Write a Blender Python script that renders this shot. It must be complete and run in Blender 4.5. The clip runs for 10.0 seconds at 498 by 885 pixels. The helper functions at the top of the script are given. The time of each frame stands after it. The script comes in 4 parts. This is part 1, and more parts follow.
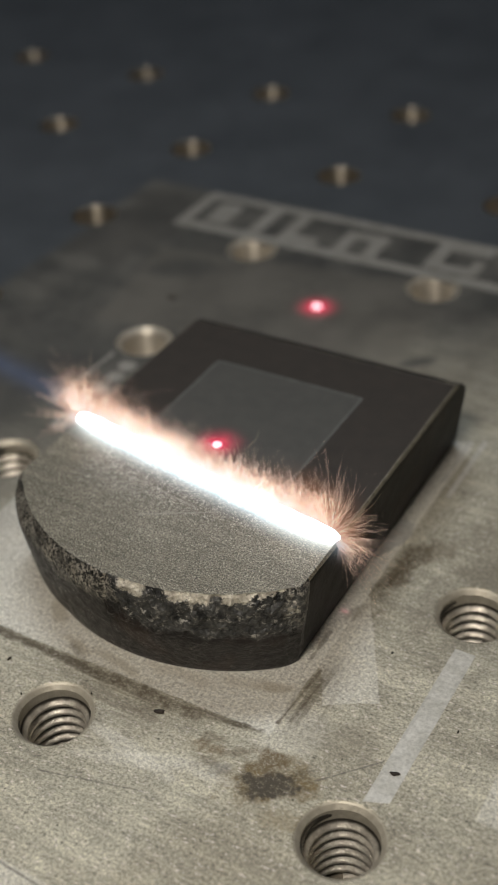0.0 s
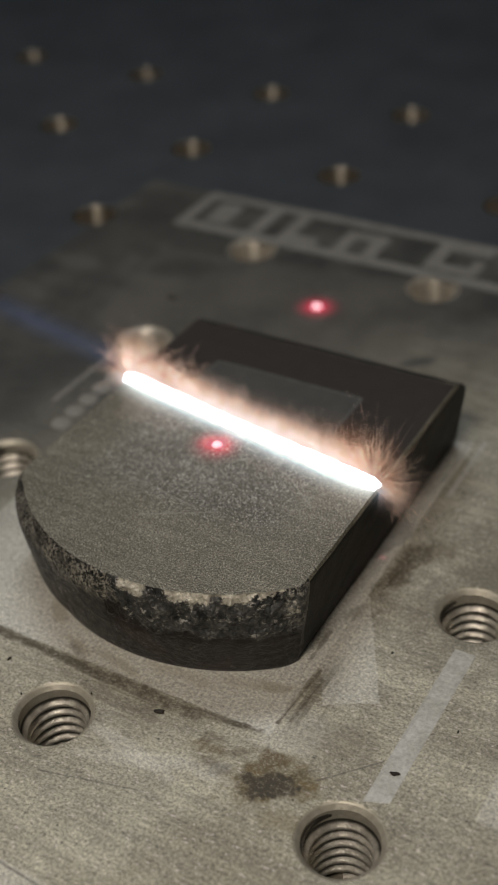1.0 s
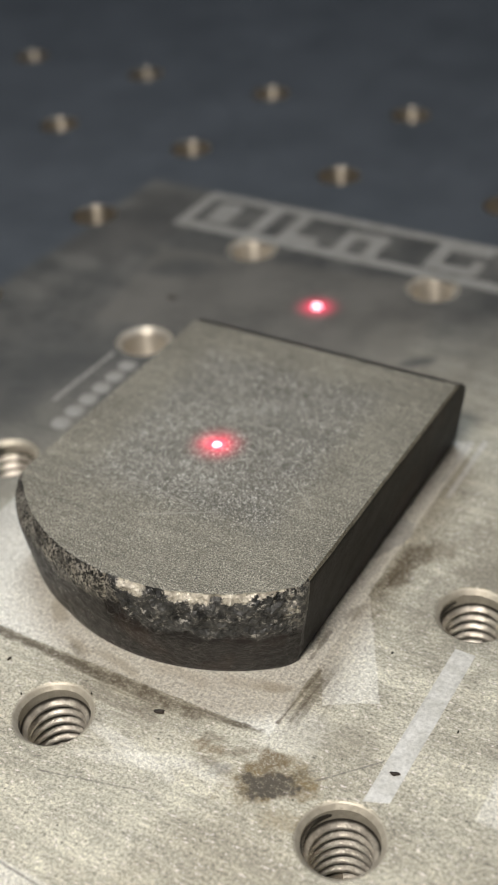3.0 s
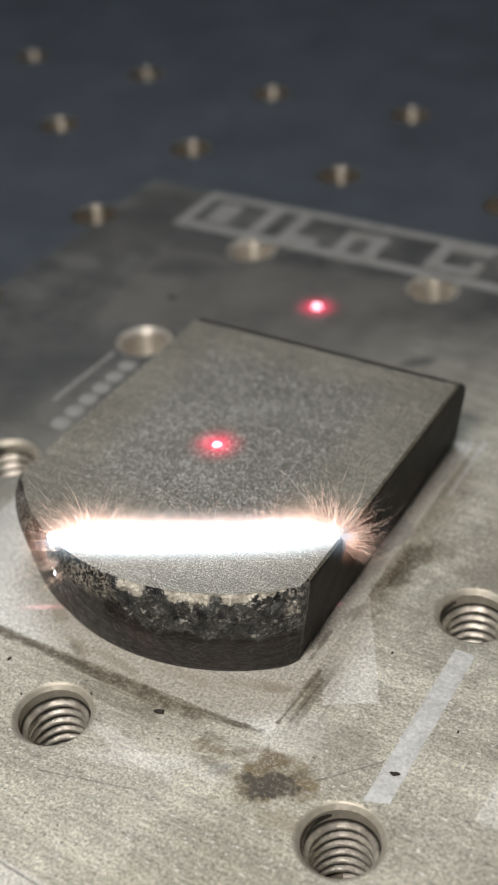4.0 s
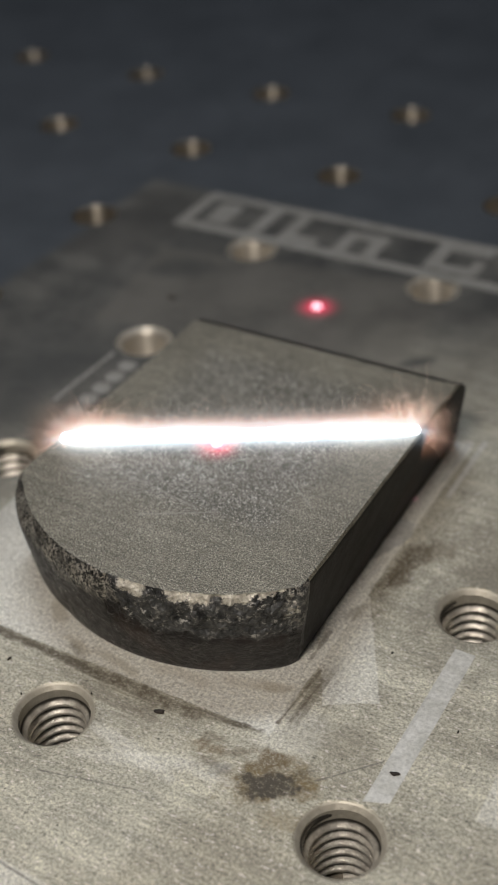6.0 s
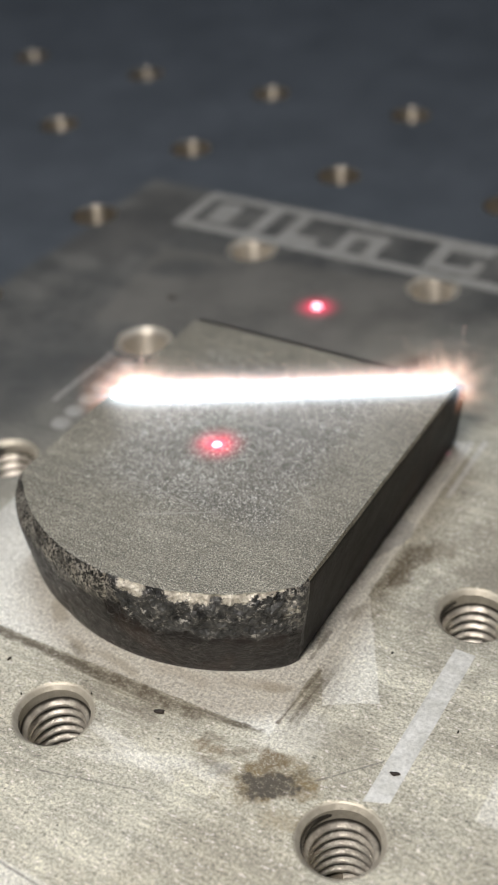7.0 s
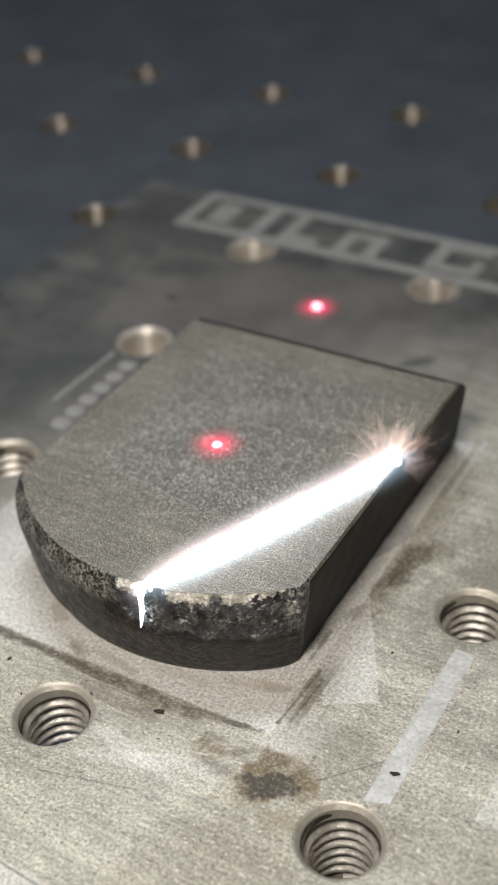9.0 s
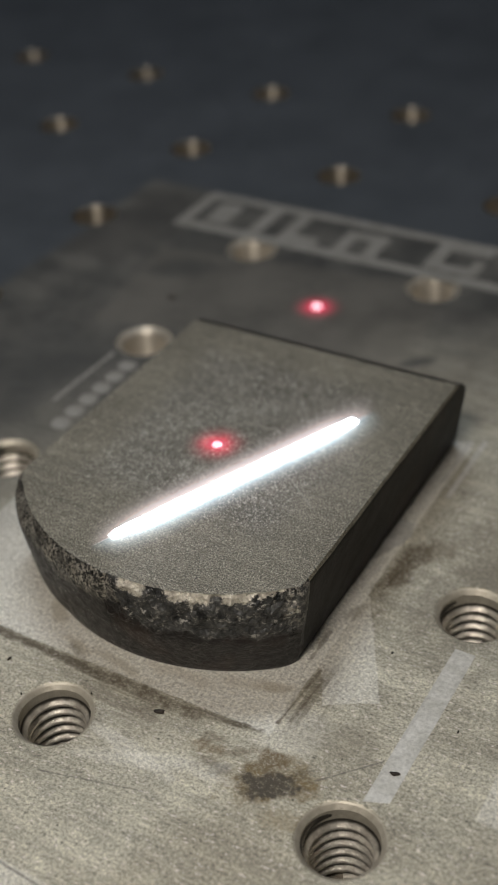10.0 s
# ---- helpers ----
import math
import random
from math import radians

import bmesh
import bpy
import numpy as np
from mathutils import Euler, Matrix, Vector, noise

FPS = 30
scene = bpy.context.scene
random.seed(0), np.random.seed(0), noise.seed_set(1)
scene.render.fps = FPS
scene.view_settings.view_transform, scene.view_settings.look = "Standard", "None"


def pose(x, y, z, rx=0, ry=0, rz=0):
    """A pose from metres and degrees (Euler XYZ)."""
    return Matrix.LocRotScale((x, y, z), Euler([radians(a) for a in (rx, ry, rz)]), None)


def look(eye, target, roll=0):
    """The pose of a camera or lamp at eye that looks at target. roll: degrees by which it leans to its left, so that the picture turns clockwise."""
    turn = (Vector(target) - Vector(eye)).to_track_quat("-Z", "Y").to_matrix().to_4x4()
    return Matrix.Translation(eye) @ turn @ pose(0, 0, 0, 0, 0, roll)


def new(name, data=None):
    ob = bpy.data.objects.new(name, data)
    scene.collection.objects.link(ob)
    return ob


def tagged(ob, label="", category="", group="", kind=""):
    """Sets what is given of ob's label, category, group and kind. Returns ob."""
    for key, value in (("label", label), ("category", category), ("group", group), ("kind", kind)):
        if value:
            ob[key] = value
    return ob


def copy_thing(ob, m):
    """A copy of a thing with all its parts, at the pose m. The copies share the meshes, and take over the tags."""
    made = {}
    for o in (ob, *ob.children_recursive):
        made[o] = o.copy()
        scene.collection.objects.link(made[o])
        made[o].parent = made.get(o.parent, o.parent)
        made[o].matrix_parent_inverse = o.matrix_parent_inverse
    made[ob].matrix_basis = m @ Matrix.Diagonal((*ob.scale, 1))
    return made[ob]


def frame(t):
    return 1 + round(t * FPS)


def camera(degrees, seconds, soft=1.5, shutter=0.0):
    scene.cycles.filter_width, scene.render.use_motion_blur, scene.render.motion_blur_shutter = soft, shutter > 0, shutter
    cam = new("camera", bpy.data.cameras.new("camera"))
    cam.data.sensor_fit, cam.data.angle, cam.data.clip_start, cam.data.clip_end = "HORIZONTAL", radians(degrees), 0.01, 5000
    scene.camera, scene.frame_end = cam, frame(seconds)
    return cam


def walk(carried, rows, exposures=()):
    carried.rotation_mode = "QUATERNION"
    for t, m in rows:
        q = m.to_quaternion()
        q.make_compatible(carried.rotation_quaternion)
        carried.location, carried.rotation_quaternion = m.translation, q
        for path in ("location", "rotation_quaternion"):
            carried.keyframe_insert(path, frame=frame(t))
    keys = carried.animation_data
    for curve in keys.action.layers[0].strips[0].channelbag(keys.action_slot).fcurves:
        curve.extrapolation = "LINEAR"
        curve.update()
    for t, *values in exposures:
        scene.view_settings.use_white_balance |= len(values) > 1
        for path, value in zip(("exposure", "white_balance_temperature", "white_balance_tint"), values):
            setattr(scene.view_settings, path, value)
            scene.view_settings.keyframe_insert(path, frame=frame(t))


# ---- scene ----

MM = 0.001

# camera: stands still on the near side of the plate, looking down over the blank
cam = camera(22.84, 10.0, soft=0.9)
EYE = (0.14920, -0.17248, 0.07272)
AIM = (0.09765, -0.08995, 0.00250)
VIEW = look(EYE, AIM, roll=-3.58)
scene.cycles.transparent_max_bounces = 32
cam.data.dof.use_dof = True
cam.data.dof.focus_distance = 0.094
cam.data.dof.aperture_fstop = 48
walk(cam, [(0, VIEW), (10, VIEW)],
     exposures=[(0, -1.05, 6500, 12), (0.5, -1.4, 6650, 13), (1, -1.45, 6600, 13), (1.5, -0.75, 6550, 13), (2, -0.35, 6350, 13), (2.5, -0.35, 6350, 13), (3, -0.3, 6300, 13), (3.8, -0.55, 6150, 14), (4.5, -0.55, 6150, 14),
                (5, -0.7, 6200, 14), (5.5, -1.1, 6350, 14), (6.8, -0.4, 6150, 14), (7.5, -0.2, 6200, 14), (8, -0.05, 6300, 14), (8.2, 0, 6600, 9), (8.32, 0, 6600, 9), (8.5, 0, 5850, 14), (9, -0.4, 6100, 14), (9.5, -1.02, 6400, 13), (10, -1.1, 6350, 13)])

# world: faint light, almost all of it kept out by the cabinet
world = bpy.data.worlds.new("world")
scene.world = world
world.use_nodes = True
world.node_tree.nodes["Background"].inputs["Color"].default_value = (0.5, 0.55, 0.6, 1)
world.node_tree.nodes["Background"].inputs["Strength"].default_value = 0.05


def area_lamp(name, eye, target, size, watts, colour):
    data = bpy.data.lights.new(name, "AREA")
    data.shape, data.size, data.size_y = "RECTANGLE", size[0], size[1]
    data.energy, data.color = watts, colour
    ob = new(name, data)
    ob.matrix_world = look(eye, target)
    return ob


# the cabinet's work lamp, above the near half of the plate
area_lamp("work_lamp", (0.126, -0.238, 0.20), (0.108, -0.116, 0.0), (0.05, 0.03), 0.85, (1.0, 0.92, 0.80))
# unseen cool fill under the cabinet's roof, added to light the far half
area_lamp("roof_lamp", (-0.03, 0.08, 0.45), (0.10, -0.10, 0.0), (0.20, 0.08), 1.25, (0.89, 0.955, 1.0))


# ---- materials ----
class Mat:
    """A node material with a few shorthands."""

    def __init__(self, name):
        self.m = bpy.data.materials.new(name)
        self.m.use_nodes = True
        self.plain, self.kept = {}, {}
        self.px = self.py = None
        self.t = self.m.node_tree
        self.b = self.t.nodes["Principled BSDF"]
        self.co = self.node("ShaderNodeTexCoord").outputs["Object"]

    def node(self, kind, **props):
        n = self.t.nodes.new(kind)
        for k, v in props.items():
            if k in n.inputs:
                self.put(n.inputs[k], v)
        return n

    def put(self, socket, v):
        if isinstance(v, bpy.types.NodeSocket):
            self.t.links.new(v, socket)
        else:
            socket.default_value = v

    def noise(self, scale, detail=4.0, rough=0.6, co=None, stretch=None, turn=0.0):
        key = (scale, detail, rough, stretch, turn)
        if co is None and key in self.kept:
            return self.kept[key]
        own, co = co is None, co or self.co
        if stretch or turn:
            mp = self.node("ShaderNodeMapping", Vector=co)
            mp.inputs["Scale"].default_value = stretch or (1, 1, 1)
            mp.inputs["Rotation"].default_value = (0, 0, radians(turn))
            co = mp.outputs[0]
        made = self.node("ShaderNodeTexNoise", Vector=co, Scale=scale, Detail=detail, Roughness=rough).outputs["Fac"]
        if own:
            self.kept[key] = made
        return made

    def ramp(self, fac, *stops):
        n = self.node("ShaderNodeValToRGB", Fac=fac)
        e = n.color_ramp.elements
        while len(e) < len(stops):
            e.new(0.5)
        for el, (p, c) in zip(e, stops):
            el.position = p
            el.color = (*c, 1) if isinstance(c, tuple) else (c, c, c, 1)
        if len(stops) == 2 and not isinstance(stops[0][1], tuple):
            self.plain[n.name] = (fac, stops)
        return n.outputs["Color"]

    def num(self, v):
        """A grey two-stop ramp as a plain number, which keeps large materials light."""
        if isinstance(v, bpy.types.NodeSocket) and v.node.name in self.plain:
            fac, ((p0, v0), (p1, v1)) = self.plain[v.node.name]
            r = self.node("ShaderNodeMapRange", Value=fac)
            for key, x in (("From Min", p0), ("From Max", p1), ("To Min", v0), ("To Max", v1)):
                r.inputs[key].default_value = x
            return r.outputs[0]
        return v

    def mix(self, fac, a, b, how="MIX"):
        n = self.node("ShaderNodeMix")
        n.data_type, n.blend_type = "RGBA", how
        for s, v in ((n.inputs[0], self.num(fac)), (n.inputs[6], a), (n.inputs[7], b)):
            self.put(s, (*v, 1) if isinstance(v, tuple) and len(v) == 3 else v)
        return n.outputs[2]

    def math(self, op, a, b=0.0, clamp=False):
        n = self.node("ShaderNodeMath")
        n.operation, n.use_clamp = op, clamp
        self.put(n.inputs[0], self.num(a))
        self.put(n.inputs[1], self.num(b))
        return n.outputs[0]

    def bump(self, height, strength, dist):
        n = self.node("ShaderNodeBump", Height=height, Strength=strength, Distance=dist)
        self.put(self.b.inputs["Normal"], n.outputs[0])

    def xyz(self):
        n = self.node("ShaderNodeSeparateXYZ", Vector=self.co)
        return n.outputs[0], n.outputs[1], n.outputs[2]

    def plan(self, x, y, rx, ry, turn):
        """Place in the plan seen from (x, y), turned, in units of rx and ry (mm): two plain numbers."""
        if self.px is None:
            self.px, self.py, z = self.xyz()
        c, w = math.cos(radians(turn)), math.sin(radians(turn))

        def axis(a, b, r):
            n = self.node("ShaderNodeMath")
            n.operation = "MULTIPLY_ADD"
            self.put(n.inputs[0], self.px)
            n.inputs[1].default_value, n.inputs[2].default_value = a / (r * MM), -(a * x + b * y) / r
            o = self.node("ShaderNodeMath")
            o.operation = "MULTIPLY_ADD"
            self.put(o.inputs[0], self.py)
            o.inputs[1].default_value = b / (r * MM)
            self.put(o.inputs[2], n.outputs[0])
            return o.outputs[0]
        return axis(c, w, rx), axis(-w, c, ry)

    def spots(self, rows, ragged=0.5, scale=250, edge=(0.55, 1.15)):
        """1 inside any of several ragged ellipses in the plan: rows of x, y, rx, ry (mm), turn (degrees)."""
        n = self.math("MULTIPLY", self.math("SUBTRACT", self.noise(scale, 5, 0.65), 0.5), ragged * 4)
        near = None
        for row in rows:
            u, v = self.plan(*row)
            d = self.math("SQRT", self.math("ADD", self.math("MULTIPLY", u, u), self.math("MULTIPLY", v, v)))
            near = d if near is None else self.math("MINIMUM", near, d)
        return self.ramp(self.math("ADD", near, n), (edge[0], 1.0), (edge[1], 0.0))

    def spot(self, x, y, rx, ry, turn=0.0, ragged=0.5, scale=250, edge=(0.55, 1.15)):
        """1 inside a ragged ellipse in the plan (mm), 0 outside."""
        return self.spots(((x, y, rx, ry, turn),), ragged, scale, edge)

    def patch(self, x, y, rx, ry, turn=0.0, ragged=0.1, scale=400, soft=0.06):
        """1 inside a rectangle in the plan (mm) with slightly ragged edges, 0 outside."""
        u, v = self.plan(x, y, 1.0, 1.0, turn)
        u = self.math("SUBTRACT", self.math("ABSOLUTE", u), rx)
        v = self.math("SUBTRACT", self.math("ABSOLUTE", v), ry)
        n = self.math("MULTIPLY", self.math("SUBTRACT", self.noise(scale, 5, 0.7), 0.5), ragged * 6)
        d = self.math("ADD", self.math("MAXIMUM", u, v), n)
        r = self.node("ShaderNodeMapRange", Value=d)
        r.inputs["From Min"].default_value, r.inputs["From Max"].default_value = -soft, soft
        r.inputs["To Min"].default_value, r.inputs["To Max"].default_value = 1.0, 0.0
        return r.outputs[0]

    def set(self, **kw):
        for k, v in kw.items():
            k = k.replace("_", " ")
            v = self.num(v) if k in ("Roughness", "Metallic") else v
            self.put(self.b.inputs[k], (*v, 1) if isinstance(v, tuple) and len(v) == 3 else v)
        return self


def plate_metal(name, tone, warm):
    """Worn aluminium tooling plate: sandy grain, grey-brown dirt, faint mill lines and pits."""
    m = Mat(name)
    grain = m.noise(3900, 5, 0.8)
    mid = m.noise(420, 6, 0.7)
    big = m.noise(70, 6, 0.65)
    lines = m.noise(1300, 4, 0.65, stretch=(0.06, 1, 1), turn=-8)
    a = m.mix(m.ramp(mid, (0.30, 0.0), (0.66, 1.0)), (tone * 0.76, tone * 0.715, tone * 0.575), (tone * 1.12, tone * 1.08, tone * (1.00 - warm)))
    a = m.mix(m.ramp(big, (0.42, 0.0), (0.58, 0.7)), a, (tone * 0.64, tone * 0.585, tone * 0.45))
    a = m.mix(0.62, a, m.ramp(grain, (0.38, 0.25), (0.60, 1.5)), "MULTIPLY")
    strokes = m.noise(260, 5, 0.7, stretch=(0.12, 1, 1), turn=-12)
    a = m.mix(0.34, a, m.ramp(strokes, (0.38, 0.5), (0.62, 1.35)), "MULTIPLY")
    a = m.mix(0.22, a, m.ramp(lines, (0.35, 0.45), (0.65, 1.25)), "MULTIPLY")
    blotch = m.noise(2200, 4, 0.65, stretch=(0.3, 1, 1), turn=-10)
    a = m.mix(0.20, a, m.ramp(blotch, (0.34, 0.55), (0.62, 1.3)), "MULTIPLY")
    pits = m.ramp(m.noise(1300, 3, 0.55), (0.22, 0.15), (0.29, 1.0))
    a = m.mix(1.0, a, pits, "MULTIPLY")
    specks = m.noise(3600, 2, 0.6, stretch=(0.5, 1, 1), turn=-15)
    a = m.mix(0.8, a, m.ramp(specks, (0.28, 0.35), (0.40, 1.0)), "MULTIPLY")
    a = m.mix(m.ramp(specks, (0.60, 0.0), (0.70, 0.7)), a, (tone * 1.5, tone * 1.38, tone * 1.3))
    return m, a, grain, mid


def make_plate():
    m, a, grain, mid = plate_metal("worn_plate", 0.60, 0.13)

    def stain(mask, share, colour):
        return m.mix(m.math("MULTIPLY", m.math("MULTIPLY", mask, gritty), share, True), a, colour)
    gritty = m.num(m.ramp(m.noise(2600, 4, 0.8), (0.38, 0.45), (0.56, 1.2)))
    fine = m.ramp(grain, (0.38, 0.5), (0.60, 1.15))
    pale = m.mix(0.8, (0.84, 0.82, 0.74), m.ramp(grain, (0.36, 0.5), (0.60, 1.2)), "MULTIPLY")
    # pale cleaned border round the blank, and pale wipe marks
    a = stain(m.patch(98.0, -98.5, 18.1, 20.7, 0, 0.10), 0.82, pale)
    a = stain(m.patch(117.3, -108.3, 2.2, 6.0, 29, 0.10), 0.58, pale)
    a = stain(m.spot(109.2, -125.4, 6.2, 0.9, 20, 0.25), 0.40, pale)
    a = stain(m.spot(117.2, -118.0, 3.0, 3.0, 0, 0.5, 200), 0.35, pale)
    a = stain(m.patch(100.0, -142.2, 30, 5.0, -2, 0.06), 0.55, pale)
    a = stain(m.patch(136.6, -116.0, 4.0, 3.2, 0, 0.05), 0.5, pale)
    # brown grease smears and the rusty bleed round the foot of the blank
    a = stain(m.spots(((93.2, -115.4, 2.0, 0.6, -38), (97.2, -118.0, 1.6, 0.5, -15), (114.0, -114.8, 2.2, 0.5, 24), (121.0, -125.5, 2.4, 1.0, 20), (101.8, -118.2, 3.0, 0.6, -10)), 0.7, 420), 0.40, (0.34, 0.28, 0.17))
    a = stain(m.spots(((112.6, -115.2, 3.2, 0.7, 18), (107.0, -116.9, 3.6, 0.7, 3), (98.5, -116.2, 4.0, 0.6, -14)), 0.6, 500, (0.5, 1.2)), 0.25, (0.36, 0.28, 0.17))
    # dirt lines along the border, with brown drag marks
    dirt = m.mix(mid, (0.10, 0.085, 0.060), (0.24, 0.205, 0.155))
    a = stain(m.math("MULTIPLY", m.patch(94.5, -119.6, 8.0, 0.36, -1, 0.34, 500), m.ramp(m.noise(900, 5, 0.75), (0.40, 0.25), (0.54, 1.0))), 0.85, dirt)
    a = stain(m.math("MULTIPLY", m.spot(105.5, -119.9, 5.5, 0.75, -5, 0.6), m.ramp(m.noise(900, 5, 0.75), (0.40, 0.25), (0.54, 1.0))), 0.85, dirt)
    a = stain(m.spot(112.0, -119.5, 3.6, 0.35, 4, 0.35), 0.6, dirt)
    a = stain(m.patch(116.3, -114.6, 0.13, 3.3, -4, 0.10, 700), 0.75, dirt)
    a = stain(m.patch(117.0, -114.8, 0.10, 2.5, -4, 0.12, 700), 0.65, dirt)
    a = stain(m.patch(115.2, -109.0, 0.22, 1.9, 0, 0.2, 700), 0.6, dirt)
    a = stain(m.spot(102.5, -123.3, 6.5, 2.0, 12, 0.7, 180), 0.35, dirt)
    a = stain(m.spot(121.5, -117.0, 3.4, 2.2, 20, 0.7, 200), 0.30, dirt)
    a = stain(m.spot(125.5, -98.5, 6.5, 8.5, 0, 0.8, 300, (0.35, 1.2)), 0.62, (0.20, 0.18, 0.14))
    # brown burn and oil stains
    a = stain(m.spot(118.3, -123.1, 3.9, 2.1, 32, 0.7, 380, (0.5, 1.15)), 0.85, (0.22, 0.165, 0.080))
    a = stain(m.spot(118.4, -123.0, 3.0, 1.4, 32, 0.8, 480, (0.5, 1.1)), 1.1, m.mix(mid, (0.045, 0.038, 0.028), (0.12, 0.105, 0.08)))
    a = stain(m.spot(117.0, -121.3, 1.7, 1.3, 30, 0.9, 520, (0.5, 1.1)), 0.8, (0.17, 0.125, 0.066))
    a = stain(m.spot(112.5, -122.2, 1.5, 0.7, 10, 0.7, 500, (0.5, 1.1)), 0.65, (0.20, 0.15, 0.085))
    a = stain(m.spot(114.3, -123.8, 1.2, 0.7, 40, 0.7, 500), 0.5, (0.20, 0.19, 0.18))
    a = stain(m.spot(117.6, -96.4, 1.2, 4.8, -10, 0.9, 520, (0.6, 1.1)), 0.75, (0.13, 0.105, 0.070))
    # the blank's shadow behind it, painted as a black smudge
    a = stain(m.spot(104.9, -66.0, 2.2, 0.9, 40, 0.7), 0.8, (0.06, 0.06, 0.06))
    # dark grime packed along the outer side of the cleaned border, breaking up towards its tip
    a = stain(m.spots(((92.5, -119.7, 4.6, 0.50, -2), (98.8, -120.0, 3.6, 0.45, -3), (113.6, -119.3, 1.6, 0.30, 9)), 0.7, 600), 0.75, (0.125, 0.105, 0.074))
    a = stain(m.spots(((112.3, -121.6, 1.3, 0.75, 20), (114.6, -121.8, 1.5, 0.5, 35), (113.2, -123.6, 1.2, 0.7, 0), (97.4, -118.4, 1.2, 0.5, -30), (117.3, -98.5, 1.0, 2.6, -6), (119.3, -94.0, 1.5, 2.2, -20), (116.0, -104.2, 0.6, 1.5, -20), (117.8, -103.4, 0.4, 1.3, -28)), 0.9, 700, (0.45, 1.1)), 0.5, (0.165, 0.135, 0.088))
    # pale scrape below the dirt line
    a = stain(m.spots(((107.2, -125.2, 5.4, 0.8, -9), (114.2, -124.6, 2.0, 0.5, 12)), 0.5, 500, (0.6, 1.1)), 0.40, pale)
    # fine rub lines beside the border
    rub = m.ramp(m.noise(1500, 3, 0.6, stretch=(0.03, 1, 1), turn=6), (0.44, 1.0), (0.56, 0.0))
    a = stain(m.math("MULTIPLY", m.spot(103.5, -121.2, 6.5, 1.8, -6, 0.4, 250), rub), 0.55, dirt)
    a = stain(m.math("MULTIPLY", m.spot(117.4, -114.6, 1.6, 4.2, -4, 0.4, 250), m.ramp(m.noise(1500, 3, 0.6, stretch=(1, 0.04, 1), turn=4), (0.44, 1.0), (0.56, 0.0))), 0.5, dirt)
    # hair scratches
    scratch = (0.16, 0.15, 0.13)
    a = stain(m.patch(106.4, -129.0, 4.2, 0.05, 14, 0.02), 0.8, scratch)
    a = stain(m.patch(123.0, -119.4, 2.7, 0.06, 47, 0.02), 0.8, scratch)
    a = stain(m.patch(117.3, -98.0, 0.05, 2.6, -7, 0.02), 0.8, (0.09, 0.07, 0.05))
    a = stain(m.patch(104.5, -137.6, 7.0, 0.10, -4, 0.04), 0.7, scratch)
    # tarnish with lamp falloff painted in: a worn brownish field, and beyond it the blue-black skin of the plate
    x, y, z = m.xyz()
    # diagonal blend to the darker colour, following how the lamp's light falls off
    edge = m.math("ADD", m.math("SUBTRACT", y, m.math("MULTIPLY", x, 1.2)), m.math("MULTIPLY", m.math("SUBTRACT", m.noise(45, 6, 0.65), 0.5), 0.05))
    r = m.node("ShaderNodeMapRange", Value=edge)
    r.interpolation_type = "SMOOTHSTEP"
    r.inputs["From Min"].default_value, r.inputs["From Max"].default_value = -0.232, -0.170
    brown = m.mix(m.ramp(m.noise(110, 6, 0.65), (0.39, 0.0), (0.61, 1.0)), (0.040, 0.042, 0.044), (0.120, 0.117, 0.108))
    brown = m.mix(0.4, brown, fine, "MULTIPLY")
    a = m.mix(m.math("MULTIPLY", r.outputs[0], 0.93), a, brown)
    a = stain(m.patch(84.0, -61.0, 19.0, 9.5, 8, 0.8, 130, 0.5), 0.40, (0.185, 0.172, 0.145))
    a = stain(m.patch(57.5, -50.0, 5.5, 11.0, -6, 1.0, 110, 0.8), 0.55, (0.075, 0.072, 0.066))
    a = stain(m.patch(66.0, -88.0, 6.0, 12.0, -8, 0.9, 120, 0.8), 0.45, (0.085, 0.085, 0.080))
    a = stain(m.spot(101.0, -56.0, 6.5, 2.6, 20, 0.8, 150), 0.55, (0.085, 0.080, 0.072))
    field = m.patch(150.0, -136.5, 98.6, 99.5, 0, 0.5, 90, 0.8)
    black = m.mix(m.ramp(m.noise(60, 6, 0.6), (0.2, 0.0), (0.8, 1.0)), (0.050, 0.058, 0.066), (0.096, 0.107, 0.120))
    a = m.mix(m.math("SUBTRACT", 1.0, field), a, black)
    a = stain(m.spot(70.0, -58.0, 9.0, 2.4, 30, 0.6, 120), 0.6, (0.06, 0.062, 0.06))
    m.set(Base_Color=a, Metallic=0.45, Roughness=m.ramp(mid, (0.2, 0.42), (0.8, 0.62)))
    m.bump(m.mix(0.4, grain, mid), 0.6, 0.00014)
    return m.m


